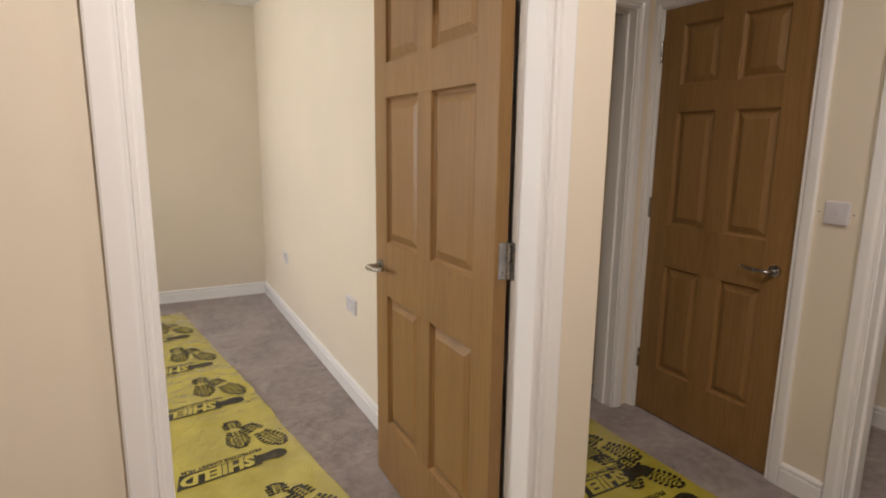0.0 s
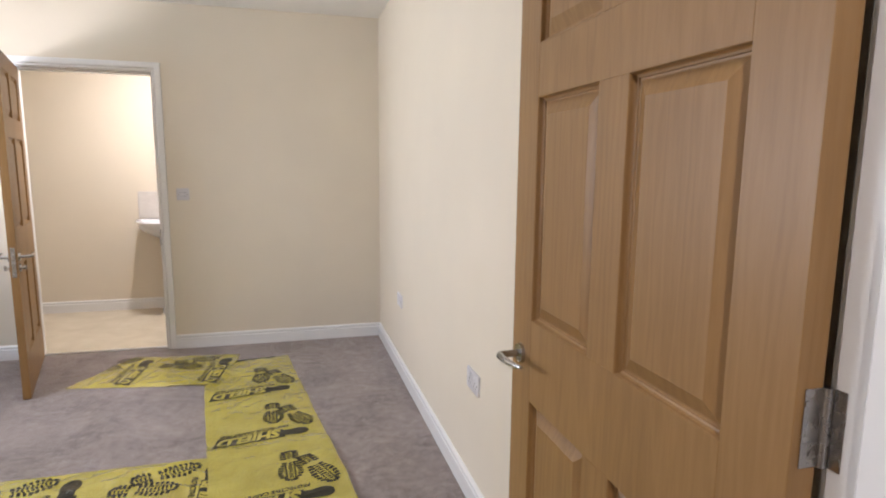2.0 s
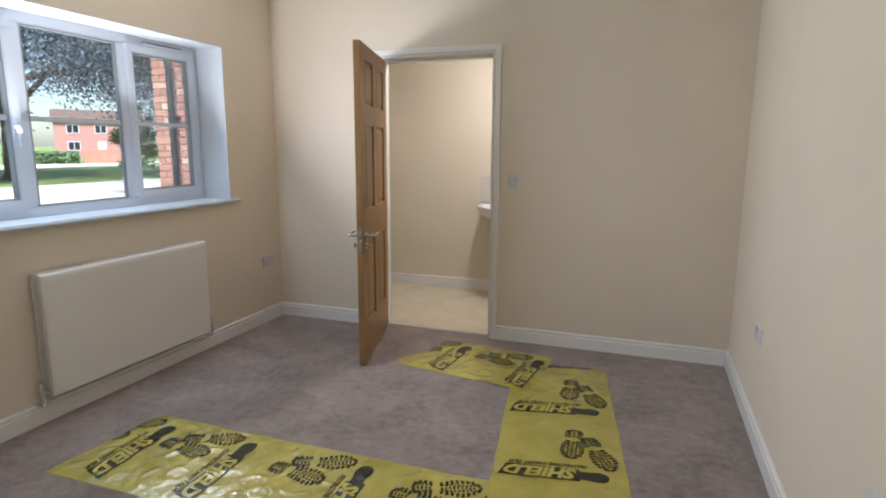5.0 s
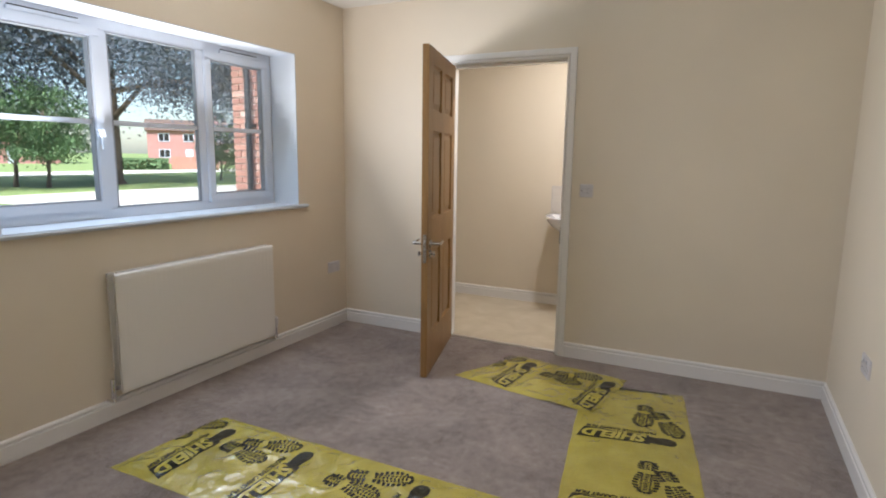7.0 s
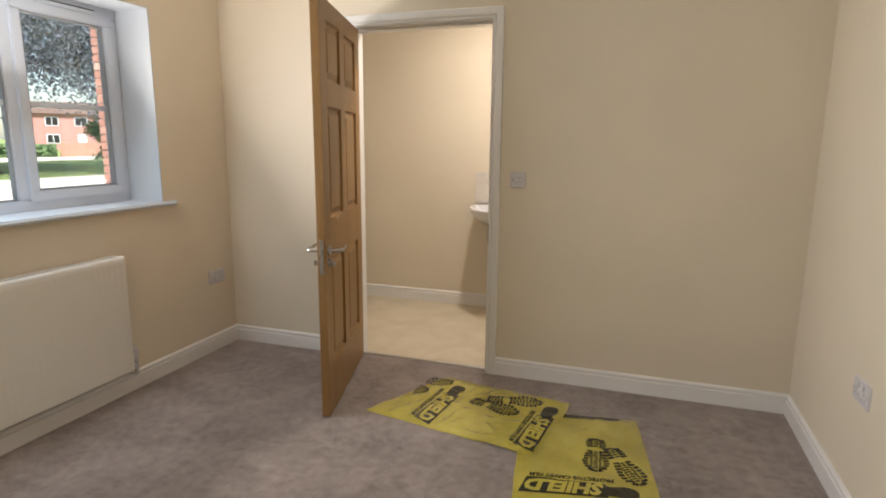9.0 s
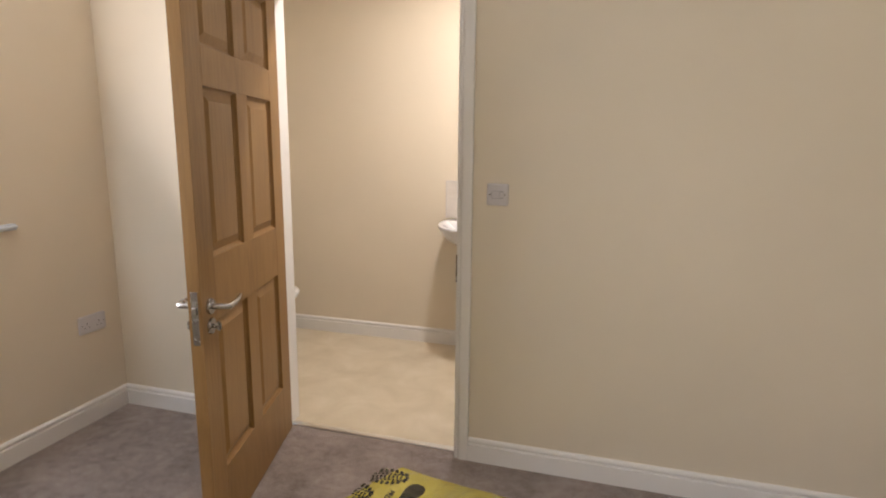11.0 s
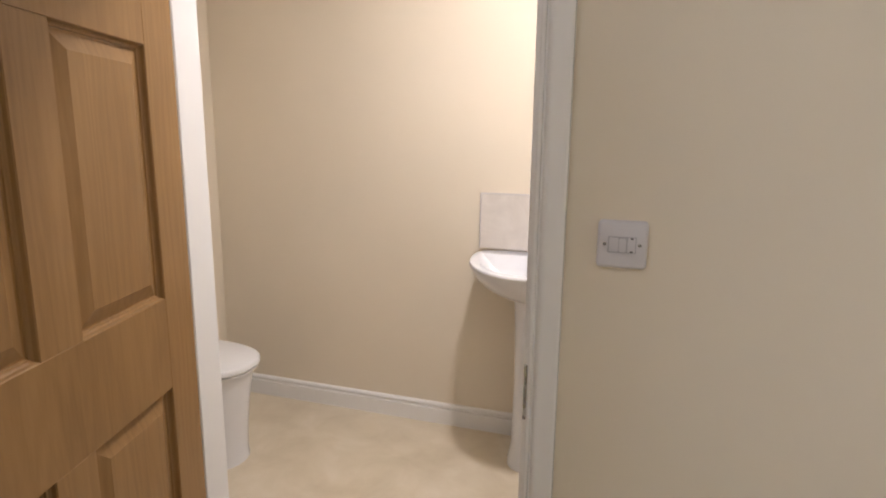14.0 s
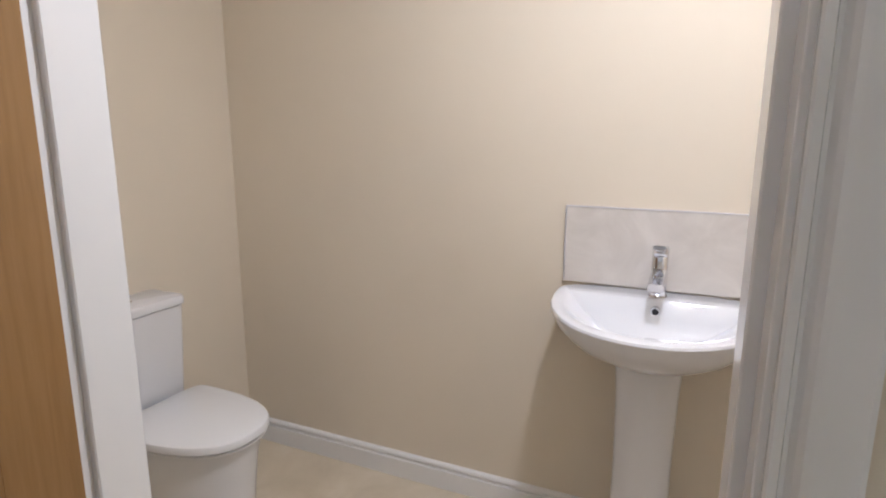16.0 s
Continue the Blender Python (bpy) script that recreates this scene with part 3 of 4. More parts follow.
door("hall_door", pose(LX + 0.003, 2.349, 0, 0, 0, -90) @ pose(0, 0, 0), 0.724, "closed oak six-panel door in the hall lobby", False, 1.012, 0.88)
# strike plates on linings
for nm, b in (("strike_plate", (D2[1] - 0.0016, YF - 0.0035, 0.785, D2[1] + 0.0045, YF + 0.028, 0.900)), ("strike_plate", (2.23 - 0.0015, LY + 0.05, 0.93, 2.23 + 0.001, LY + 0.074, 1.02))):
    bm = bmesh.new()
    box(bm, *b, 0.0005)
    sp = tagged(mesh_object(nm, bm, M_SATIN), "steel strike plate let into a white door lining", "strike plate")
    bm = bmesh.new()
    zc = (b[2] + b[5]) / 2
    box(bm, b[0] - 0.0006, b[4] - 0.018, zc - 0.03, b[3], b[4] - 0.004, zc + 0.02, 0.0003)
    part("latch_hole", bm, M_BLACK, sp)


# ---- radiator ----
def radiator():
    y0, y1, z0, z1 = 3.515, 4.618, 0.142, 0.765
    r = thing("radiator", pose(XL, (y0 + y1) / 2, 0), "white enamelled double-panel radiator on the wall under a window", "radiator")
    hw = (y1 - y0) / 2
    for nm, x, front in (("front_panel", 0.082, True), ("back_panel", 0.032, False)):
        bm = bmesh.new()
        n = 33
        pitch = (2 * hw - 0.05) / n
        ys = [(x, -hw), (x, -hw + 0.022)]
        for k in range(n):
            c = -hw + 0.025 + pitch * (k + 0.5)
            ys += [(x, c - pitch * 0.30), (x - 0.0004, c - pitch * 0.20), (x - 0.0004, c + pitch * 0.20), (x, c + pitch * 0.30)]
        ys += [(x, hw - 0.022), (x, hw)]
        # face: flat rolled margins above and below the pressed flutes
        levels = ((z0, 0.004, 0), (z0 + 0.004, 0.0, 0), (z0 + 0.034, 0.0, 0), (z0 + 0.050, 0.0, 1), (z1 - 0.056, 0.0, 1), (z1 - 0.040, 0.0, 0), (z1 - 0.012, 0.0, 0), (z1 - 0.003, 0.005, 0), (z1, 0.012, 0))
        grid = [[bm.verts.new(((px if f else x) - back, py, z)) for px, py in ys] for z, back, f in levels]
        for a, b in zip(grid, grid[1:]):
            for k in range(len(ys) - 1):
                bm.faces.new((a[k], a[k + 1], b[k + 1], b[k]))
        box(bm, x - 0.020, -hw, z0 + 0.002, x - 0.0085, hw, z1 - 0.004)
        part(nm, bm, M_RAD, r, "", True)
    bm = bmesh.new()
    for k in range(80):
        c = -hw + 0.03 + (2 * hw - 0.06) * k / 79
        box(bm, 0.033, c - 0.0015, z0 + 0.03, 0.064, c + 0.0015, z1 - 0.03)
    part("convector_fins", bm, M_RAD, r)
    bm = bmesh.new()
    for k in range(60):
        c = -hw + 0.02 + (2 * hw - 0.04) * k / 59
        box(bm, 0.028, c - 0.004, z1 - 0.006, 0.073, c + 0.004, z1 - 0.002)
    box(bm, 0.026, -hw + 0.002, z1 - 0.005, 0.032, hw - 0.002, z1 + 0.0005)
    box(bm, 0.068, -hw + 0.002, z1 - 0.005, 0.074, hw - 0.002, z1 + 0.0005)
    part("top_grille", bm, M_RAD, r)
    for s in (-1, 1):
        bm = bmesh.new()
        yv = s * (hw + 0.035)
        cyl(bm, (0.050, s * (hw - 0.002), z0 + 0.030), (0.050, yv, z0 + 0.030), 0.010, None, 16)
        cyl(bm, (0.050, s * (hw + 0.006), z0 + 0.030), (0.050, s * (hw + 0.020), z0 + 0.030), 0.0145, None, 6)
        cyl(bm, (0.050, yv, z0 - 0.012), (0.050, yv, z0 + 0.046), 0.0125, None, 16)
        tube(bm, [(0.050, yv, z0 - 0.010), (0.050, yv, z0 - 0.024), (0.058, yv, z0 - 0.034), (0.046, yv, z0 - 0.039), (0.001, yv, z0 - 0.040)], [0.0075] * 5, 14)
        cyl(bm, (0.050, yv, z0 - 0.018), (0.050, yv, z0 - 0.004), 0.0150, None, 6)
        v = part("valve", bm, M_CHROME, r, "chrome radiator valve", True)
        bm = bmesh.new()
        if s > 0:
            cyl(bm, (0.050, yv, z0 + 0.046), (0.050, yv, z0 + 0.060), 0.0150, 0.0165, 20)
            cyl(bm, (0.050, yv, z0 + 0.062), (0.050, yv, z0 + 0.108), 0.0205, 0.0195, 20)
            cyl(bm, (0.050, yv, z0 + 0.108), (0.050, yv, z0 + 0.118), 0.0190, 0.0120, 20)
        else:
            cyl(bm, (0.050, yv, z0 + 0.046), (0.050, yv, z0 + 0.082), 0.0135, 0.0125, 18)
        part("valve_head", bm, M_PLASTIC if s > 0 else M_CHROME, v, "white valve head" if s > 0 else "chrome valve cap", True)
    for c in (-0.36, 0.36):
        bm = bmesh.new()
        box(bm, 0.0, c - 0.02, z0 + 0.06, 0.024, c + 0.02, z1 - 0.05, 0.002)
        part("wall_bracket", bm, M_RAD, r)


radiator()


# ---- electrical plates ----
def plate(name, m, w, label, kind):
    """A moulded plate in the xz plane, standing proud along -y, centred on the origin."""
    p = thing(name, m, label, "switch" if kind == "spur" else "socket")
    h = 0.086
    bm = bmesh.new()
    rings = []
    for i, y in ((0.0, 0.0), (0.0, -0.0060), (0.0012, -0.0078), (0.004, -0.0090), (0.0065, -0.0095)):
        r = 0.008 - i * 0.8
        rings.append([(sx * (w / 2 - i - r) + r * math.cos(q), y, sz * (h / 2 - i - r) + r * math.sin(q)) for sx, sz, q0 in ((1, 1, 0), (-1, 1, 90), (-1, -1, 180), (1, -1, 270)) for q in (radians(q0 + 22.5 * k) for k in range(5))])
    loft(bm, rings)
    part("face_plate", bm, M_PLASTIC, p, "", True)

    def bit(nm, x0, x1, z0, z1, y, mat, bev=0.0008):
        bm = bmesh.new()
        box(bm, x0, -0.0092, z0, x1, y, z1, bev, 2)
        return part(nm, bm, mat, p)
    for x in ((-0.030, 0.030) if kind == "spur" else (-0.0603, 0.0603)):
        bm = bmesh.new()
        z = 0.0
        cyl(bm, (x, -0.0088, z), (x, -0.0102, z), 0.0033, None, 12)
        sc = part("screw", bm, M_SATIN, p)
        bm = bmesh.new()
        box(bm, x - 0.0028, -0.0104, z - 0.0005, x + 0.0028, -0.0100, z + 0.0005)
        part("screw_slot", bm, M_BLACK, sc)
    if kind == "spur":
        bit("insert", -0.0245, 0.0240, -0.0150, 0.0145, -0.0100, M_GREYPLASTIC)
        bit("rocker", -0.0225, -0.0065, -0.0130, 0.0125, -0.0112, M_PLASTIC)
        bit("rocker", -0.0055, 0.0070, -0.0125, 0.0120, -0.0160, M_PLASTIC, 0.0015)
        bit("fuse_carrier", 0.0090, 0.0225, -0.0130, 0.0125, -0.0112, M_PLASTIC)
        for z in (-0.0120, 0.0115):
            bit("fuse_slot", 0.0140, 0.0185, z - 0.0012, z + 0.0012, -0.0116, M_BLACK, 0.0)
    elif kind == "double":
        for c in (-0.033, 0.033):
            bit("rocker", c - 0.006 + (0.012 if c < 0 else -0.012), c + 0.006 + (0.012 if c < 0 else -0.012), 0.013, 0.033, -0.0125, M_PLASTIC, 0.0012)
            bit("earth_slot", c - 0.002, c + 0.002, 0.000, 0.008, -0.0097, M_BLACK, 0.0)
            bit("pin_slot", c - 0.0145, c - 0.0082, -0.0165, -0.0125, -0.0097, M_BLACK, 0.0)
            bit("pin_slot", c + 0.0082, c + 0.0145, -0.0165, -0.0125, -0.0097, M_BLACK, 0.0)
    elif kind == "switch":
        bit("rocker", -0.006, 0.006, -0.011, 0.011, -0.0130, M_PLASTIC, 0.0012)
    return p


plate("fused_spur_switch", pose(-0.377, YF, 1.151), 0.086, "white moulded fused spur switch on a cream wall", "spur")
plate("wall_socket", pose(XR, 3.125, 0.520, 0, 0, -90), 0.146, "white double socket low on a cream wall", "double")
plate("wall_socket", pose(XR, 4.680, 0.490, 0, 0, -90), 0.146, "white double socket low on a cream wall", "double")
plate("wall_socket", pose(XL, 5.380, 0.482, 0, 0, 90), 0.146, "white double socket low on the wall near a corner", "double")
plate("light_switch", pose(LX, 1.478, 1.140, 0, 0, -90), 0.086, "white light switch between two hall doors", "switch")


# ---- cloakroom ----
def d_ring(cx, cy, hw, front, back, z, n=40, sharp_back=3.5, ex=2.15):
    """A D-shaped outline: flat towards +y, rounded towards -y."""
    out = []
    for k in range(n):
        a = 2 * math.pi * k / n
        c, s = math.cos(a), math.sin(a)
        e = 2 / (sharp_back if s > 0 else ex)
        x = hw * math.copysign(abs(c) ** e, c)
        y = (back if s > 0 else front) * math.copysign(abs(s) ** e, s)
        out.append((cx + x, cy + y, z))
    return out


def basin():
    b = thing("wash_basin", pose(-0.690, BF, 0), "white ceramic pedestal wash basin against a tiled splashback", "basin")
    bm = bmesh.new()
    cy = -0.105
    rings = [d_ring(0, cy - 0.03, 0.088, 0.088, 0.09, 0.684), d_ring(0, cy - 0.02, 0.120, 0.134, 0.10, 0.699), d_ring(0, cy, 0.182, 0.239, 0.10, 0.729), d_ring(0, cy, 0.237, 0.317, 0.10, 0.769),
             d_ring(0, cy, 0.272, 0.372, 0.10, 0.814), d_ring(0, cy, 0.286, 0.391, 0.10, 0.844), d_ring(0, cy, 0.288, 0.394, 0.10, 0.854), d_ring(0, cy, 0.285, 0.391, 0.098, 0.860),
             d_ring(0, cy, 0.279, 0.383, 0.095, 0.862), d_ring(0, cy - 0.005, 0.254, 0.348, 0.012, 0.860, 40, 6.0), d_ring(0, cy - 0.006, 0.245, 0.339, 0.004, 0.852, 40, 6.0),
             d_ring(0, cy - 0.02, 0.198, 0.271, 0.002, 0.809, 40, 5.0, 1.9), d_ring(0, cy - 0.04, 0.130, 0.176, 0.000, 0.766, 40, 4.0, 1.9), d_ring(0, cy - 0.06, 0.057, 0.076, 0.0, 0.749, 40, 2.5)]
    loft(bm, rings)
    bowl = part("bowl", bm, M_CERAMIC, b, "", True)
    oy, oz = cy - 0.0095, 0.830
    bm = bmesh.new()
    cyl(bm, (0, oy + 0.006, oz), (0, oy - 0.006, oz - 0.002), 0.0145, 0.0135, 24)
    ring = part("overflow_ring", bm, M_CHROME, bowl, "chrome overflow ring", True)
    bm = bmesh.new()
    cyl(bm, (0, oy, oz), (0, oy - 0.0075, oz - 0.002), 0.0095, None, 20)
    part("overflow_hole", bm, M_BLACK, ring)
    bm = bmesh.new()
    cyl(bm, (0, cy - 0.065, 0.756), (0, cy - 0.065, 0.760), 0.021, None, 24)
    part("waste", bm, M_CHROME, bowl, "chrome waste", True)
    bm = bmesh.new()
    py = -0.215
    loft(bm, [d_ring(0, py, 0.096, 0.090, 0.085, 0.0), d_ring(0, py, 0.096, 0.090, 0.085, 0.03), d_ring(0, py, 0.082, 0.078, 0.075, 0.10), d_ring(0, py, 0.078, 0.075, 0.075, 0.40), d_ring(0, py, 0.083, 0.080, 0.08, 0.62),
              d_ring(0, py, 0.090, 0.092, 0.09, 0.735)])
    part("pedestal", bm, M_CERAMIC, b, "", True)
    # single-lever tap
    t = thing("basin_tap", pose(-0.690, BF - 0.058, 0.861), "chrome single-lever mixer tap on the basin", "tap")
    bm = bmesh.new()
    cyl(bm, (0, 0, 0), (0, 0, 0.005), 0.027, 0.026, 28)
    loft(bm, [d_ring(0, 0, 0.0225, 0.0225, 0.0225, z, 28, 4, 4) for z in (0.005, 0.05, 0.118)] + [d_ring(0, 0, 0.0205, 0.0205, 0.0205, 0.121, 28, 4, 4)])
    body = part("tap_body", bm, M_CHROME, t, "", True)
    bm = bmesh.new()
    loft(bm, [[(sx * 0.0215, y, z + sz * h) for sx, sz in ((-1, -0.9), (-0.9, -1), (0.9, -1), (1, -0.9), (1, 0.6), (0.75, 1), (-0.75, 1), (-1, 0.6))] for y, z, h in ((0.0, 0.070, 0.019), (-0.045, 0.066, 0.016), (-0.088, 0.058, 0.013), (-0.118, 0.051, 0.011))])
    part("spout", bm, M_CHROME, body, "", True)
    bm = bmesh.new()
    cyl(bm, (0, -0.102, 0.044), (0, -0.103, 0.034), 0.0125, 0.012, 20)
    part("aerator", bm, M_SATIN, body, "", True)
    bm = bmesh.new()
    loft(bm, [d_ring(0, 0, r, r, r, z, 28, 4, 4) for r, z in ((0.0215, 0.122), (0.0225, 0.124), (0.0225, 0.142), (0.0205, 0.146))])
    loft(bm, [[(sx * 0.0165, y, z + sz * 0.0055) for sx, sz in ((-1, -0.8), (-0.9, -1), (0.9, -1), (1, -0.8), (1, 0.8), (0.9, 1), (-0.9, 1), (-1, 0.8))] for y, z in ((0.0, 0.138), (-0.03, 0.142), (-0.062, 0.150), (-0.084, 0.158))])
    part("tap_lever", bm, M_CHROME, t, "", True)
    # splashback
    bm = bmesh.new()
    box(bm, -0.978, BF - 0.012, 0.866, -0.400, BF - 0.001, 1.105, 0.001)
    s = tagged(mesh_object("splashback_tile", bm, M_TILE), "pale grey stone-look tile splashback above the basin", "tile")
    bm = bmesh.new()
    box(bm, -0.981, BF - 0.0135, 1.1052, -0.397, BF, 1.1085, 0.0006)
    box(bm, -0.9815, BF - 0.0135, 0.866, -0.9785, BF, 1.1051, 0.0006)
    part("edge_trim", bm, M_PLASTIC, s, "thin white tile edge trim")


basin()


def toilet():
    t = thing("toilet", pose(BL, 6.312, 0, 0, 0, 90), "white close-coupled toilet with its lid closed", "toilet")
    # local: -y is forward after the turn, x across

    def ring(y0, front, back, hw, z, n=44, sb=4.0, ex=2.2):
        return d_ring(0, y0, hw, front, back, z, n, sb, ex)
    bm = bmesh.new()
    loft(bm, [ring(-0.25, 0.284, 0.19, 0.158, 0.0), ring(-0.25, 0.283, 0.19, 0.157, 0.012), ring(-0.25, 0.280, 0.19, 0.154, 0.04), ring(-0.25, 0.286, 0.19, 0.156, 0.14), ring(-0.25, 0.297, 0.195, 0.160, 0.24),
              ring(-0.25, 0.310, 0.20, 0.167, 0.33), ring(-0.25, 0.320, 0.21, 0.172, 0.375), ring(-0.25, 0.323, 0.21, 0.174, 0.396), ring(-0.25, 0.315, 0.205, 0.168, 0.402)])
    part("pan", bm, M_CERAMIC, t, "", True)
    bm = bmesh.new()
    loft(bm, [ring(-0.26, 0.323, 0.09, 0.176, 0.4035, 44, 7.0, 2.45), ring(-0.26, 0.329, 0.092, 0.181, 0.4055, 44, 7.0, 2.45), ring(-0.26, 0.329, 0.092, 0.181, 0.4095, 44, 7.0, 2.45), ring(-0.26, 0.325, 0.09, 0.176, 0.4115, 44, 7.0, 2.45)])
    part("seat", bm, M_SEAT, t, "", True)
    bm = bmesh.new()
    loft(bm, [ring(-0.26, 0.331, 0.094, 0.183, 0.418, 44, 7.0, 2.45), ring(-0.26, 0.336, 0.096, 0.188, 0.422, 44, 7.0, 2.45), ring(-0.26, 0.337, 0.096, 0.189, 0.436, 44, 7.0, 2.45), ring(-0.26, 0.333, 0.094, 0.185, 0.443, 44, 7.0, 2.45), ring(-0.26, 0.320, 0.088, 0.172, 0.4465, 44, 7.0, 2.45)])
    part("lid", bm, M_SEAT, t, "closed white toilet lid", True)
    for x in (-0.075, 0.075):
        bm = bmesh.new()
        cyl(bm, (x - 0.022, -0.158, 0.424), (x + 0.022, -0.158, 0.424), 0.011, None, 16)
        part("seat_hinge", bm, M_CHROME, t, "", True)

    def rr(hw, y0, y1, z, r=0.02):
        pts = []
        for cx, cy, a0 in ((hw - r, y1 - r, 0), (-hw + r, y1 - r, 90), (-hw + r, y0 + r, 180), (hw - r, y0 + r, 270)):
            for k in range(5):
                a = radians(a0 + 22.5 * k)
                pts.append((cx + r * math.cos(a), cy + r * math.sin(a), z))
        return pts
    bm = bmesh.new()
    loft(bm, [rr(0.145, -0.135, -0.005, 0.395), rr(0.150, -0.142, -0.005, 0.42), rr(0.158, -0.150, -0.005, 0.60), rr(0.163, -0.155, -0.005, 0.747)])
    part("cistern", bm, M_CERAMIC, t, "", True)
    bm = bmesh.new()
    loft(bm, [rr(0.160, -0.152, -0.006, 0.748), rr(0.168, -0.161, -0.003, 0.751), rr(0.169, -0.162, -0.003, 0.772), rr(0.165, -0.158, -0.004, 0.781), rr(0.150, -0.145, -0.012, 0.785)])
    cl = part("cistern_lid", bm, M_CERAMIC, t, "", True)
    bm = bmesh.new()
    cyl(bm, (0, -0.08, 0.783), (0, -0.08, 0.790), 0.020, 0.018, 28)
    part("flush_button", bm, M_CHROME, cl, "", True)


toilet()


# ---- printed protective film on the carpet ----
def swell(x, y, crease=0.0):
    c = 0.0
    if crease:
        a = noise.noise((x * 7.0 + y * 3.0, y * 7.0 - x * 4.0, 2.2))
        b = noise.noise((x * 15.0, y * 13.0 + 4.0, 5.5))
        c = crease * ((1 - min(1.0, abs(a) * 3.2)) ** 2 + 0.5 * (1 - min(1.0, abs(b) * 2.6)) ** 2)
    return c + 0.0032 * (1 + noise.noise((x * 5.0, y * 5.0, 0.3))) + 0.0016 * (1 + noise.noise((x * 16.0, y * 16.0, 7.1)))


SOLE = [(0.00, 0.026), (0.04, 0.039), (0.12, 0.046), (0.24, 0.044), (0.34, 0.035), (0.45, 0.039), (0.58, 0.052), (0.72, 0.059), (0.84, 0.054), (0.94, 0.040), (1.00, 0.014)]


def half_width(s):
    for (a, p), (b, q) in zip(SOLE, SOLE[1:]):
        if a <= s <= b:
            return p + (q - p) * (s - a) / (b - a)
    return 0.0


def boot_quads(mirror, rng):
    """Tread lugs of one boot print: quads in a frame whose y runs from heel to toe, 0.29 long."""
    L, out = 0.285, []

    def lug(cx, cy, w, h, turn):
        c, s = math.cos(turn), math.sin(turn)
        j = lambda: rng.uniform(0.8, 1.15)
        out.append([((cx + (a * w * j()) * c - (b * h * j()) * s) * mirror, cy + (a * w * j()) * s + (b * h * j()) * c) for a, b in ((-0.5, -0.5), (0.5, -0.5), (0.5, 0.5), (-0.5, 0.5))])
    for side in (-1, 1):
        for k in range(13):
            s = 0.035 + 0.93 * k / 12
            if 0.30 < s < 0.40:
                continue
            hw = half_width(s)
            lug(side * (hw - 0.009), s * L, 0.027, 0.0138, side * -0.25 * (s - 0.4) * 4 * 0.4)
    for k in range(9):
        a = radians(180 + 180 * k / 8)
        lug(0.034 * math.cos(a), 0.034 + 0.030 * math.sin(a), 0.0135, 0.014, a)
    for k in range(5):
        a = radians(25 + 130 * k / 4)
        lug(0.026 * math.cos(a), L * 0.93 + 0.018 * math.sin(a), 0.011, 0.016, a - math.pi / 2)
        lug(0.026 * math.cos(a), L * 0.05 - 0.012 * math.sin(a), 0.011, 0.012, math.pi / 2 - a)
    for k in range(15):
        s = 0.08 + 0.82 * k / 14
        if 0.26 < s < 0.42:
            continue
        lug(rng.uniform(-0.003, 0.003), s * L, 0.021, 0.0085, rng.uniform(-0.2, 0.2))
        if half_width(s) > 0.036:
            for side in (-1, 1):
                lug(side * 0.021, s * L + 0.004, 0.0125, 0.010, side * 0.7)
    return out


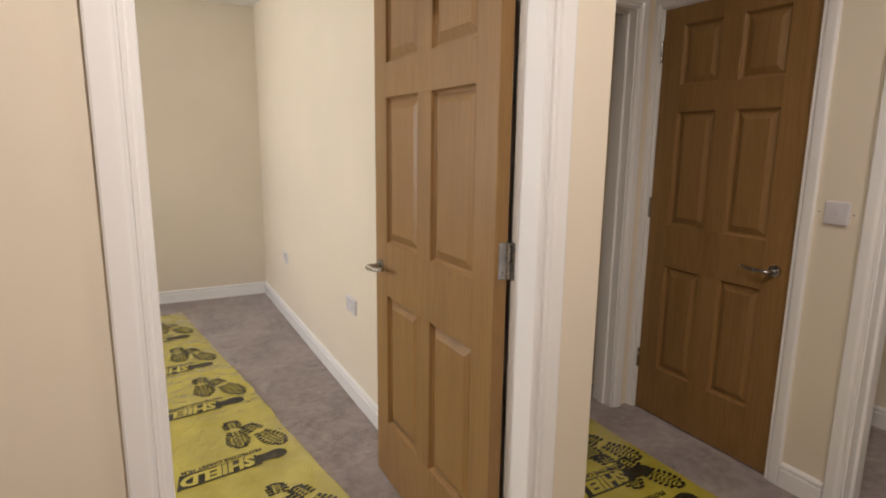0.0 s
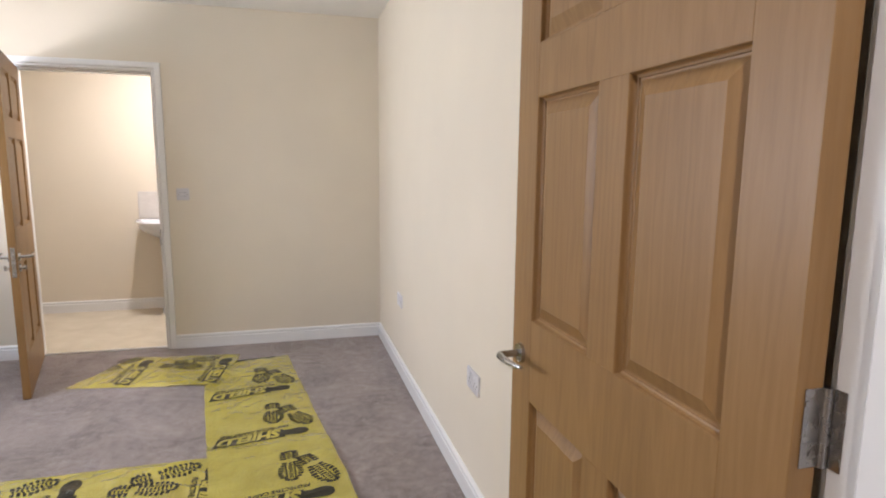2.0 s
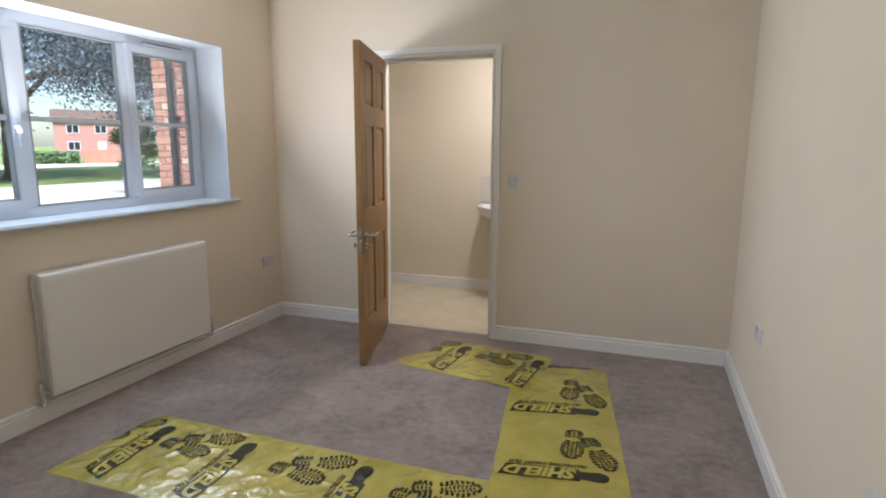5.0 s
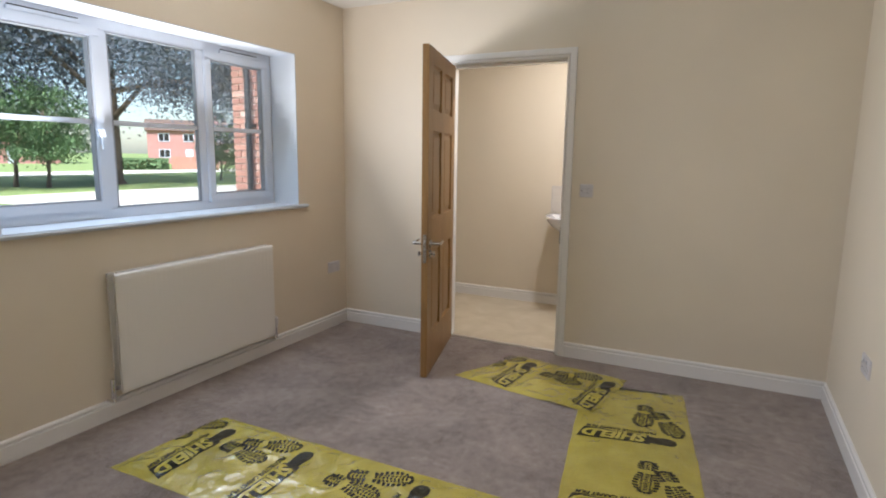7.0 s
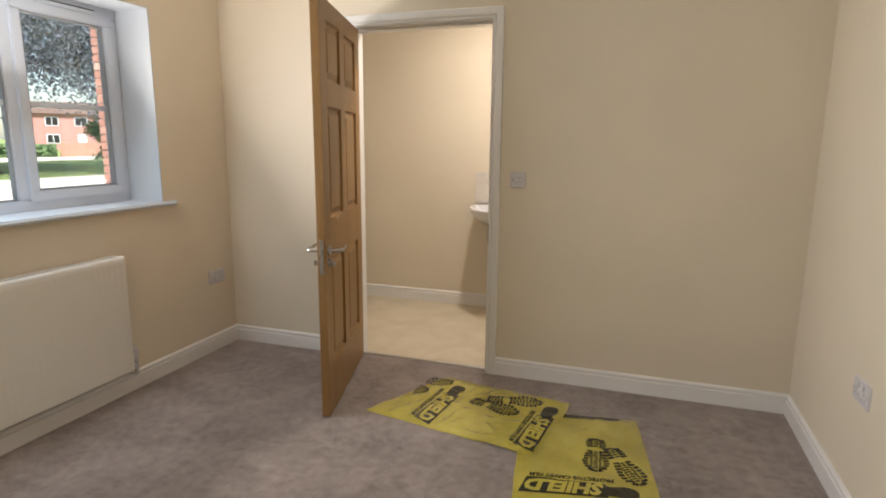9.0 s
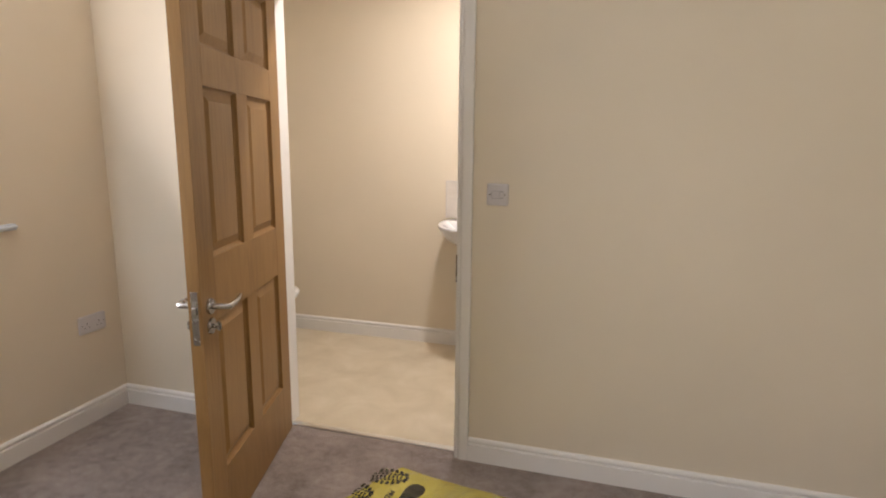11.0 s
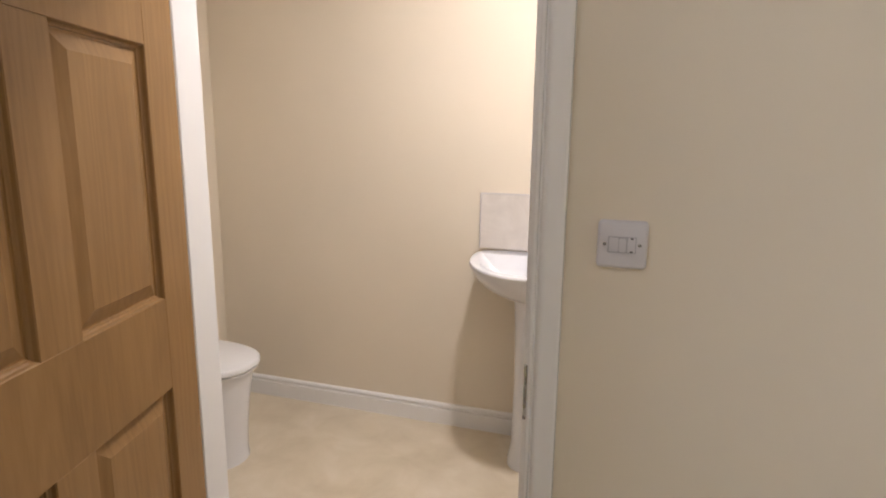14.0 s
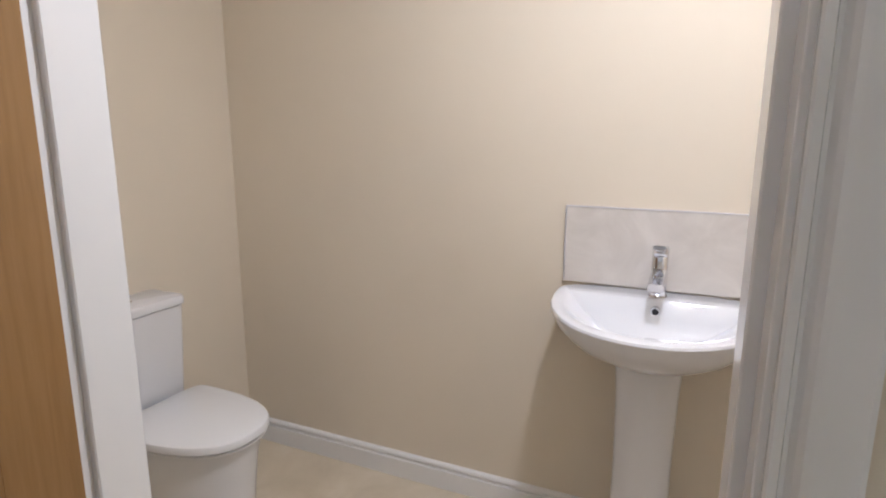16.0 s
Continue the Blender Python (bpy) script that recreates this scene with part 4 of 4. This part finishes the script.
def film(name, origin, turn, s0, s1, half, lift, units, label, skew=0.0, seed=3, crease=0.0016, cross=(9.0, 0.0), over=0.0):
    """One length of film. origin and turn: the middle line, along which s runs; units: where along s each printed motif begins;
    cross, over: where it lies on another length, and how far to each side, raised by lift."""
    rng = random.Random(seed)
    ca, sa = math.cos(radians(turn)), math.sin(radians(turn))

    def at(u, s, up):
        x, y = origin[0] + u * sa + s * ca, origin[1] - u * ca + s * sa
        flat = min(1.0, (half - abs(u)) / 0.05, (s - s0) / 0.05 + 0.1, (s1 - s) / 0.05 + 0.1)
        on = max(0.0, min(1.0, (over - abs(y - cross[1])) / 0.08 + 1.0)) * max(0.0, min(1.0, (x - cross[0]) / 0.1))
        flat = max(flat, on)
        return (x, y, 0.0012 + lift * on + (0.12 + 0.88 * max(0.0, flat)) * swell(x, y, crease) + up)
    f = thing(name, pose(0, 0, 0), label, "floor protection film", "lengths of printed floor film")
    bm = bmesh.new()
    nu, ns = 84, int((s1 - s0) / 0.007)
    rows = []
    for i in range(ns + 1):
        row = []
        for k in range(nu + 1):
            u = -half + 2 * half * k / nu
            s = s0 + (s1 - s0) * i / ns
            if i == ns:
                s += 0.012 * noise.noise((u * 9, lift * 900, 1.0)) + skew * u
            elif i == 0:
                s += 0.012 * noise.noise((u * 9, lift * 900, 5.0))
            elif skew:
                s += skew * u * max(0.0, (s - s1 + 0.4) / 0.4)
            if k in (0, nu):
                u += 0.006 * noise.noise((s * 6, u * 5, 2.0))
            row.append(bm.verts.new(at(u, s, 0.0)))
        rows.append(row)
    for a, b in zip(rows, rows[1:]):
        for k in range(nu):
            bm.faces.new((a[k], a[k + 1], b[k + 1], b[k]))
    part("sheet", bm, M_FILM, f, "crumpled translucent yellow plastic", True)

    def inside(s):
        return s0 + 0.005 < s < s1 - 0.005

    def patch(bm, corners, up, n=6, m=2):
        """A slanted four-sided patch, cut fine enough to lie on the film."""
        (a, b), (c, d), (e, g), (h, k) = corners
        grid = []
        for i in range(n + 1):
            t = i / n
            lo, hi = (a + (c - a) * t, b + (d - b) * t), (h + (e - h) * t, k + (g - k) * t)
            col = []
            for j in range(m + 1):
                q = j / m
                s = lo[1] + (hi[1] - lo[1]) * q
                col.append(bm.verts.new(at(lo[0] + (hi[0] - lo[0]) * q, min(max(s, s0 + 0.003), s1 - 0.003), up)))
            grid.append(col)
        for p, r in zip(grid, grid[1:]):
            for j in range(m):
                bm.faces.new((p[j], r[j], r[j + 1], p[j + 1]))
    def lettering(body, size, u0, width, top, up, parent, mat, name, heavy, lean, label=""):
        """Words whose first letter lies at u0 and which run towards -u, read from the far end, cut fine enough to follow the film."""
        cu = bpy.data.curves.new(name, "FONT")
        cu.body, cu.size, cu.resolution_u = body, size, 2
        cu.shear, cu.offset = lean, heavy
        tmp = bpy.data.objects.new("text", cu)
        scene.collection.objects.link(tmp)
        me = bpy.data.meshes.new_from_object(tmp.evaluated_get(bpy.context.evaluated_depsgraph_get()))
        bpy.data.objects.remove(tmp)
        bm = bmesh.new()
        bm.from_mesh(me)
        bmesh.ops.triangulate(bm, faces=bm.faces[:])
        lo, hi = min(v.co.x for v in bm.verts), max(v.co.x for v in bm.verts)
        for v in bm.verts:
            v.co.x = (v.co.x - lo) * width / (hi - lo)
        for k in range(3):
            long = [e for e in bm.edges if e.calc_length() > 0.016]
            if not long:
                break
            bmesh.ops.subdivide_edges(bm, edges=long, cuts=1)
            bmesh.ops.triangulate(bm, faces=bm.faces[:])
        for v in bm.verts:
            slant = 0.012 * v.co.x / width
            v.co = at(u0 - v.co.x, min(max(top - v.co.y - slant, s0 + 0.003), s1 - 0.003), up)
        return part(name, bm, mat, parent, label)

    for base in units:
        # black slanted bar with a boot-shaped end and the pale word on it
        if base + 0.004 < s1 and base + 0.1 > s0:
            bm = bmesh.new()
            patch(bm, ((-0.262, base - 0.008), (0.085, base + 0.006), (0.082, base + 0.094), (-0.232, base + 0.096)), 0.0018, 50, 14)
            bmesh.ops.remove_doubles(bm, verts=bm.verts[:], dist=1e-5)
            logo = part("printed_bar", bm, M_INK, f, "black slanted bar")
            bm = bmesh.new()
            for k in range(12):
                a0, a1 = 0.080 + 0.0105 * k, 0.080 + 0.0105 * (k + 1)
                r0, r1 = ((0.030 + 0.008 * min(1.0, max(0.0, (k + e - 3) / 4))) * math.sqrt(max(0.0, 1 - max(0.0, (k + e - 8) / 4.2) ** 2)) for e in (0, 1))
                patch(bm, ((a0, base + 0.050 - r0), (a1, base + 0.050 - r1), (a1, base + 0.052 + r1), (a0, base + 0.052 + r0)), 0.0017, 1, 8)
            bmesh.ops.remove_doubles(bm, verts=bm.verts[:], dist=1e-5)
            part("printed_boot", bm, M_INK, f, "solid black boot shape")
            if base + 0.1 < s1 and base > s0 - 0.02:
                lettering("SHIELD", 0.100, 0.072, 0.312, base + 0.088, 0.0028, logo, M_FILM, "printed_word", 0.0055, 0.25, "pale yellow slanted capitals")
        # line of small capitals beyond the bar, read from the far end
        if base > s0 - 0.1 and base + 0.15 < s1 and base + 0.11 > s0:
            lettering("PROTECTIVE CARPET FILM", 0.034, 0.118, 0.34, base + 0.136, 0.0019, f, M_INK, "caption", 0.0010, 0.2, "small black printed caption")
        # two boot prints, their toes towards the bar
        for mirror, heel, toe in ((1, (0.074, 0.455), (0.050, 0.185)), (-1, (0.128, 0.385), (0.222, 0.118))):
            if not (s0 - 0.05 < base + toe[1] and base + toe[1] + 0.1 < s1 + 0.1):
                continue
            bm = bmesh.new()
            du, ds = (toe[0] - heel[0]) / 0.285, (toe[1] - heel[1]) / 0.285
            for q in boot_quads(mirror, rng):
                pts = [(heel[0] + y * du - x * ds * 0.94, base + heel[1] + y * ds + x * du * 0.94) for x, y in q]
                if all(inside(b) and abs(a) < half - 0.004 for a, b in pts):
                    bm.faces.new([bm.verts.new(at(a, b, 0.0018)) for a, b in pts])
            if bm.faces:
                tagged(part("boot_print", bm, M_INK, f, "black printed boot tread"), "", "", "", "stuff")
            else:
                bm.free()
    return f


film("floor_film", (0.4455, 2.33), 98.2, -0.75, 2.86, 0.285, 0.0085, (-0.31, 0.31, 0.93, 1.55, 2.17, 2.815), "yellow printed plastic film running along the carpet from the doorway", 0.0, 3, 0.0016, (-0.5, 3.475), 0.33)
film("floor_film", (-0.10, 3.475), 180.0, -0.38, 1.735, 0.290, 0.0, (-0.15, 0.42, 1.02, 1.50), "yellow printed plastic film lying across the carpet, heavily creased", -0.1, 8, 0.005)
film("floor_film", (-0.055, 4.980), 169.5, 0.0, 0.82, 0.288, 0.0032, (0.02, 0.55), "short length of yellow printed film laid towards a doorway", -0.30, 12, 0.004, (-0.42, 4.98), 0.5)
film("floor_film", (1.76, 1.55), 90.0, -1.2, 0.83, 0.29, 0.0, (-1.0, -0.4, 0.05, 0.28), "yellow printed plastic film on the hall carpet", 0.0, 15)


# ---- outside ----
GZ = -0.25
bm = bmesh.new()
n = 40
vs = [[bm.verts.new((-600 + 1200 * i / n, -600 + 1200 * k / n, GZ)) for k in range(n + 1)] for i in range(n + 1)]
for i in range(n):
    for k in range(n):
        bm.faces.new((vs[i][k], vs[i + 1][k], vs[i + 1][k + 1], vs[i][k + 1]))
tagged(mesh_object("ground", bm, M_GRASS), "open mown green lawn", "lawn", "", "structure")
bm = bmesh.new()
# far slab: its pale colour stands in for sunlit lawn washed out by exposure
box(bm, -22.5, 11.5, GZ - 0.05, -4.8, 60, GZ + 0.012)
# near strip: out of view, bounces sunlight up through the window
box(bm, -9.0, -30, GZ - 0.05, -2.7, 6.7, GZ + 0.010)
tagged(mesh_object("paving_and_bright_lawn", bm, M_PALE), "unseen near paving and a pale slab coloured as overexposed sunlit lawn", "paving", "", "structure")
bm = bmesh.new()
box(bm, -47.0, -60, GZ - 0.05, -40.0, 120, GZ + 0.012)
tagged(mesh_object("road", bm, M_PALE), "pale sunlit road beyond the lawn", "road", "", "structure")


def wing():
    """The brick wing beside the window, with its downpipe."""
    x0, x1, y0, z1 = -4.76, -2.63, 6.76, 5.2
    w = thing("brick_wing", pose(x0, y0, GZ), "red brick wing of the house with a black downpipe", "building")
    lx = x1 - x0
    bm = bmesh.new()
    box(bm, 0.012, 0.012, 0, lx, 5.0, z1)
    wall = part("wall", bm, M_MORTAR, w, "mortar joints")
    bw, bh, dep, j = 0.215, 0.065, 0.1025, 0.010
    bm = bmesh.new()
    box(bm, 0, 0, 0, bw, dep, bh, 0.003)
    me_long = bpy.data.meshes.new("brick")
    bm.to_mesh(me_long)
    bm.free()
    me_long.materials.append(M_BRICK)
    rest = bmesh.new()
    count = 0
    course = 0
    z = 0.0
    while z + bh < z1:
        off = 0.0 if course % 2 == 0 else -(bw + j) / 2
        x = off
        while x < lx - 0.02:
            a, b = max(x, 0.0), min(x + bw, lx)
            if b - a > 0.03:
                if 0 <= x and x + bw <= 1.12 and 0.2 < z < 3.1 and count < 290:
                    o = new("brick", me_long)
                    o.parent = wall
                    o.location = (x, random.uniform(-0.002, 0.002), z)
                    count += 1
                else:
                    box(rest, a, random.uniform(-0.002, 0.002), z, b, dep, z + bh)
            x += bw + j
        # return face towards the lawn
        y = dep + j if course % 2 == 0 else 0.11
        while y < 2.2:
            box(rest, 0.0, y, z, dep, y + bw, z + bh)
            y += bw + j
        z += bh + j
        course += 1
    tagged(part("brickwork", rest, M_BRICK, wall), "", "", "", "stuff")
    bm = bmesh.new()
    px, py = 0.31, -0.075
    tube(bm, [(px, py, 0.0), (px, py, 2.35), (px, py, 2.45), (px, py - 0.03, 2.62), (px, py - 0.10, 2.85), (px, py - 0.12, 3.0), (px, py - 0.12, 3.3)], [0.034] * 7, 16)
    pipe = part("downpipe", bm, M_BLACK, w, "black plastic downpipe", True)
    for zz in (0.5, 1.9):
        bm = bmesh.new()
        cyl(bm, (px, py, zz), (px, py, zz + 0.05), 0.041, None, 16)
        box(bm, px - 0.05, py + 0.02, zz + 0.005, px + 0.05, 0.0, zz + 0.045, 0.003)
        part("pipe_bracket", bm, M_BLACK, pipe)
    bm = bmesh.new()
    loft(bm, [[(-0.4, -0.4, z1), (lx, -0.4, z1), (lx, 5.0, z1), (-0.4, 5.0, z1)], [(1.4, 2.0, z1 + 1.6), (lx, 2.0, z1 + 1.6), (lx, 5.0, z1 + 1.6), (1.4, 5.0, z1 + 1.6)]])
    part("roof", bm, M_ROOF, w)


wing()


def tree(name, x, y, height, trunk_r, crown_r, low, leaves, leaf, mat, label, seed, droop=0.0):
    rng = random.Random(seed)
    t = thing(name, pose(x, y, GZ), label, "tree")
    bm = bmesh.new()
    top = height * 0.62
    tube(bm, [(0, 0, -0.1), (0.02, 0, 0.25), (0.05, 0.03, height * 0.12), (0.02, 0.08, height * 0.3), (-0.05, 0.05, top)],
         [trunk_r * 1.7, trunk_r * 1.12, trunk_r, trunk_r * 0.8, trunk_r * 0.35], 14)
    tips = []
    for k in range(16):
        a = 2.4 * k + rng.uniform(-0.3, 0.3)
        z0 = height * (0.16 + 0.42 * k / 16)
        r = crown_r * rng.uniform(0.6, 0.95)
        e = (math.cos(a) * r, math.sin(a) * r, z0 + height * rng.uniform(0.06, 0.26) - droop)
        mid = (e[0] * 0.45, e[1] * 0.45, z0 + (e[2] - z0) * 0.7 + 0.05 * height)
        tube(bm, [(0, 0.03, z0), mid, e], [trunk_r * 0.36, trunk_r * 0.2, trunk_r * 0.05], 7)
        tips += [e, mid]
    part("trunk", bm, M_BARK, t, "", True)
    verts, faces = [], []
    centres = []
    for k in range(64):
        a, q = rng.uniform(0, 2 * math.pi), rng.uniform(0.15, 1.0) ** 0.6
        h = rng.uniform(low, height)
        f = (h - low) / (height - low)
        rad = crown_r * (1.0 - 0.75 * max(0.0, f - 0.35) ** 1.5) * q
        centres.append((math.cos(a) * rad, math.sin(a) * rad, h))
    centres += tips
    for k in range(leaves):
        c = centres[rng.randrange(len(centres))]
        s = crown_r * 0.12
        p = Vector((c[0] + rng.gauss(0, s), c[1] + rng.gauss(0, s), max(low * 0.6, c[2] + rng.gauss(0, s * 0.7))))
        n1 = Vector((rng.gauss(0, 1), rng.gauss(0, 1), rng.gauss(0, 1))).normalized()
        n2 = n1.orthogonal().normalized()
        l, w = leaf * rng.uniform(0.6, 1.3), leaf * rng.uniform(0.35, 0.6)
        b = len(verts)
        verts += [p - n1 * l, p + n2 * w - n1 * l * 0.1, p + n1 * l, p - n2 * w + n1 * l * 0.1]
        faces.append((b, b + 1, b + 2, b + 3))
    me = bpy.data.meshes.new("crown")
    me.from_pydata([tuple(v) for v in verts], [], faces)
    me.materials.append(mat)
    cr = new("crown", me)
    cr.parent = t


tree("copper_beech_tree", -27.5, 20.5, 19.0, 0.44, 10.5, 3.2, 95000, 0.095, M_COPPER, "tall copper beech tree with a thick trunk on the lawn", 5, 1.5)
tree("copper_beech_tree", -12.5, 15.5, 10.0, 0.16, 4.2, 3.3, 42000, 0.050, M_COPPER, "copper beech with drooping branches near the house", 9, 1.2)
tree("young_tree", -28.0, 16.3, 4.6, 0.09, 2.2, 1.5, 7000, 0.075, M_LEAF, "young green tree on the lawn", 11)
tree("young_tree", -26.6, 16.9, 4.2, 0.08, 1.9, 1.3, 7000, 0.07, M_LEAF, "young green tree on the lawn", 14)
tree("young_tree", -27.0, 27.0, 3.7, 0.06, 1.2, 0.5, 7000, 0.07, M_LEAF, "small green tree at the edge of the lawn", 17)
tree("copper_beech_tree", -31.0, 10.0, 17.0, 0.35, 8.5, 3.4, 50000, 0.11, M_COPPER, "copper beech tree further along the lawn", 21, 1.0)


def house(x, y, turn, w, d, h, label):
    t = thing("house", pose(x, y, GZ, 0, 0, turn), label, "house", "houses across the road")
    bm = bmesh.new()
    box(bm, 0, 0, 0, w, d, h)
    part("wall", bm, M_HOUSEBRICK, t)
    bm = bmesh.new()
    loft(bm, [[(-0.3, -0.4, h), (-0.3, d + 0.4, h), (-0.3, d / 2, h + d * 0.22)], [(w + 0.3, -0.4, h), (w + 0.3, d + 0.4, h), (w + 0.3, d / 2, h + d * 0.22)]])
    part("roof", bm, M_ROOF, t)
    for fx in (0.2, 0.5, 0.8):
        for z in (0.9, 3.2):
            if z < 1 and fx == 0.5:
                continue
            bm = bmesh.new()
            a = fx * w
            for q in ((a - 0.75, a + 0.75, z, z + 0.09), (a - 0.75, a + 0.75, z + 1.11, z + 1.2), (a - 0.75, a - 0.66, z, z + 1.2), (a + 0.66, a + 0.75, z, z + 1.2), (a - 0.04, a + 0.04, z, z + 1.2)):
                box(bm, q[0], -0.06, q[2], q[1], 0.02, q[3])
            win = part("window", bm, M_UPVC, t, "white framed window")
            bm = bmesh.new()
            box(bm, a - 0.66, -0.02, z + 0.09, a + 0.66, 0.0, z + 1.11)
            part("pane", bm, M_BLACK, win)
    bm = bmesh.new()
    box(bm, 0.5 * w - 0.5, -0.05, 0, 0.5 * w + 0.5, 0.02, 2.1, 0.02)
    part("door", bm, M_UPVC, t, "white front door")
    bm = bmesh.new()
    box(bm, w * 0.85, d * 0.4, h, w * 0.85 + 0.6, d * 0.4 + 0.6, h + d * 0.22 + 0.9)
    part("chimney", bm, M_HOUSEBRICK, t)


house(-75.0, 58.0, 52, 11, 8, 4.8, "two-storey red brick house with white windows and a tiled roof")
house(-82.5, 38.5, 62, 10, 8, 4.8, "two-storey red brick house with white windows and a tiled roof")
house(-92, 5.0, 88, 11, 8, 4.8, "two-storey red brick house with white windows and a tiled roof")
house(-65, 77.0, 48, 10, 8, 4.8, "two-storey red brick house with white windows and a tiled roof")


def hedge(x, y, turn, length, label):
    rng = random.Random(31)
    verts, faces = [], []
    for k in range(5000):
        p = Vector((rng.uniform(0, length), rng.gauss(0, 0.35), 1.05 * rng.random() ** 0.6))
        n1 = Vector((rng.gauss(0, 1), rng.gauss(0, 1), rng.gauss(0, 1))).normalized()
        n2 = n1.orthogonal()
        b = len(verts)
        verts += [p - n1 * 0.1, p + n2 * 0.06, p + n1 * 0.1, p - n2 * 0.06]
        faces.append((b, b + 1, b + 2, b + 3))
    me = bpy.data.meshes.new("hedge")
    me.from_pydata([tuple(v) for v in verts], [], faces)
    me.materials.append(M_LEAF)
    o = new("hedge", me)
    o.matrix_world = pose(x, y, GZ, 0, 0, turn)
    tagged(o, label, "hedge", "", "stuff")


hedge(-50.0, 34.7, 52, 5.4, "clipped green hedge along the road")
fence = thing("fence", pose(-46.6, 39.2, GZ, 0, 0, 52), "brown wooden panel fence beside the hedge", "fence")
for k in range(10):
    bm = bmesh.new()
    box(bm, k * 0.42, -0.02, 0.05, k * 0.42 + 0.41, 0.02, 1.25, 0.01)
    part("board", bm, M_FENCE, fence)
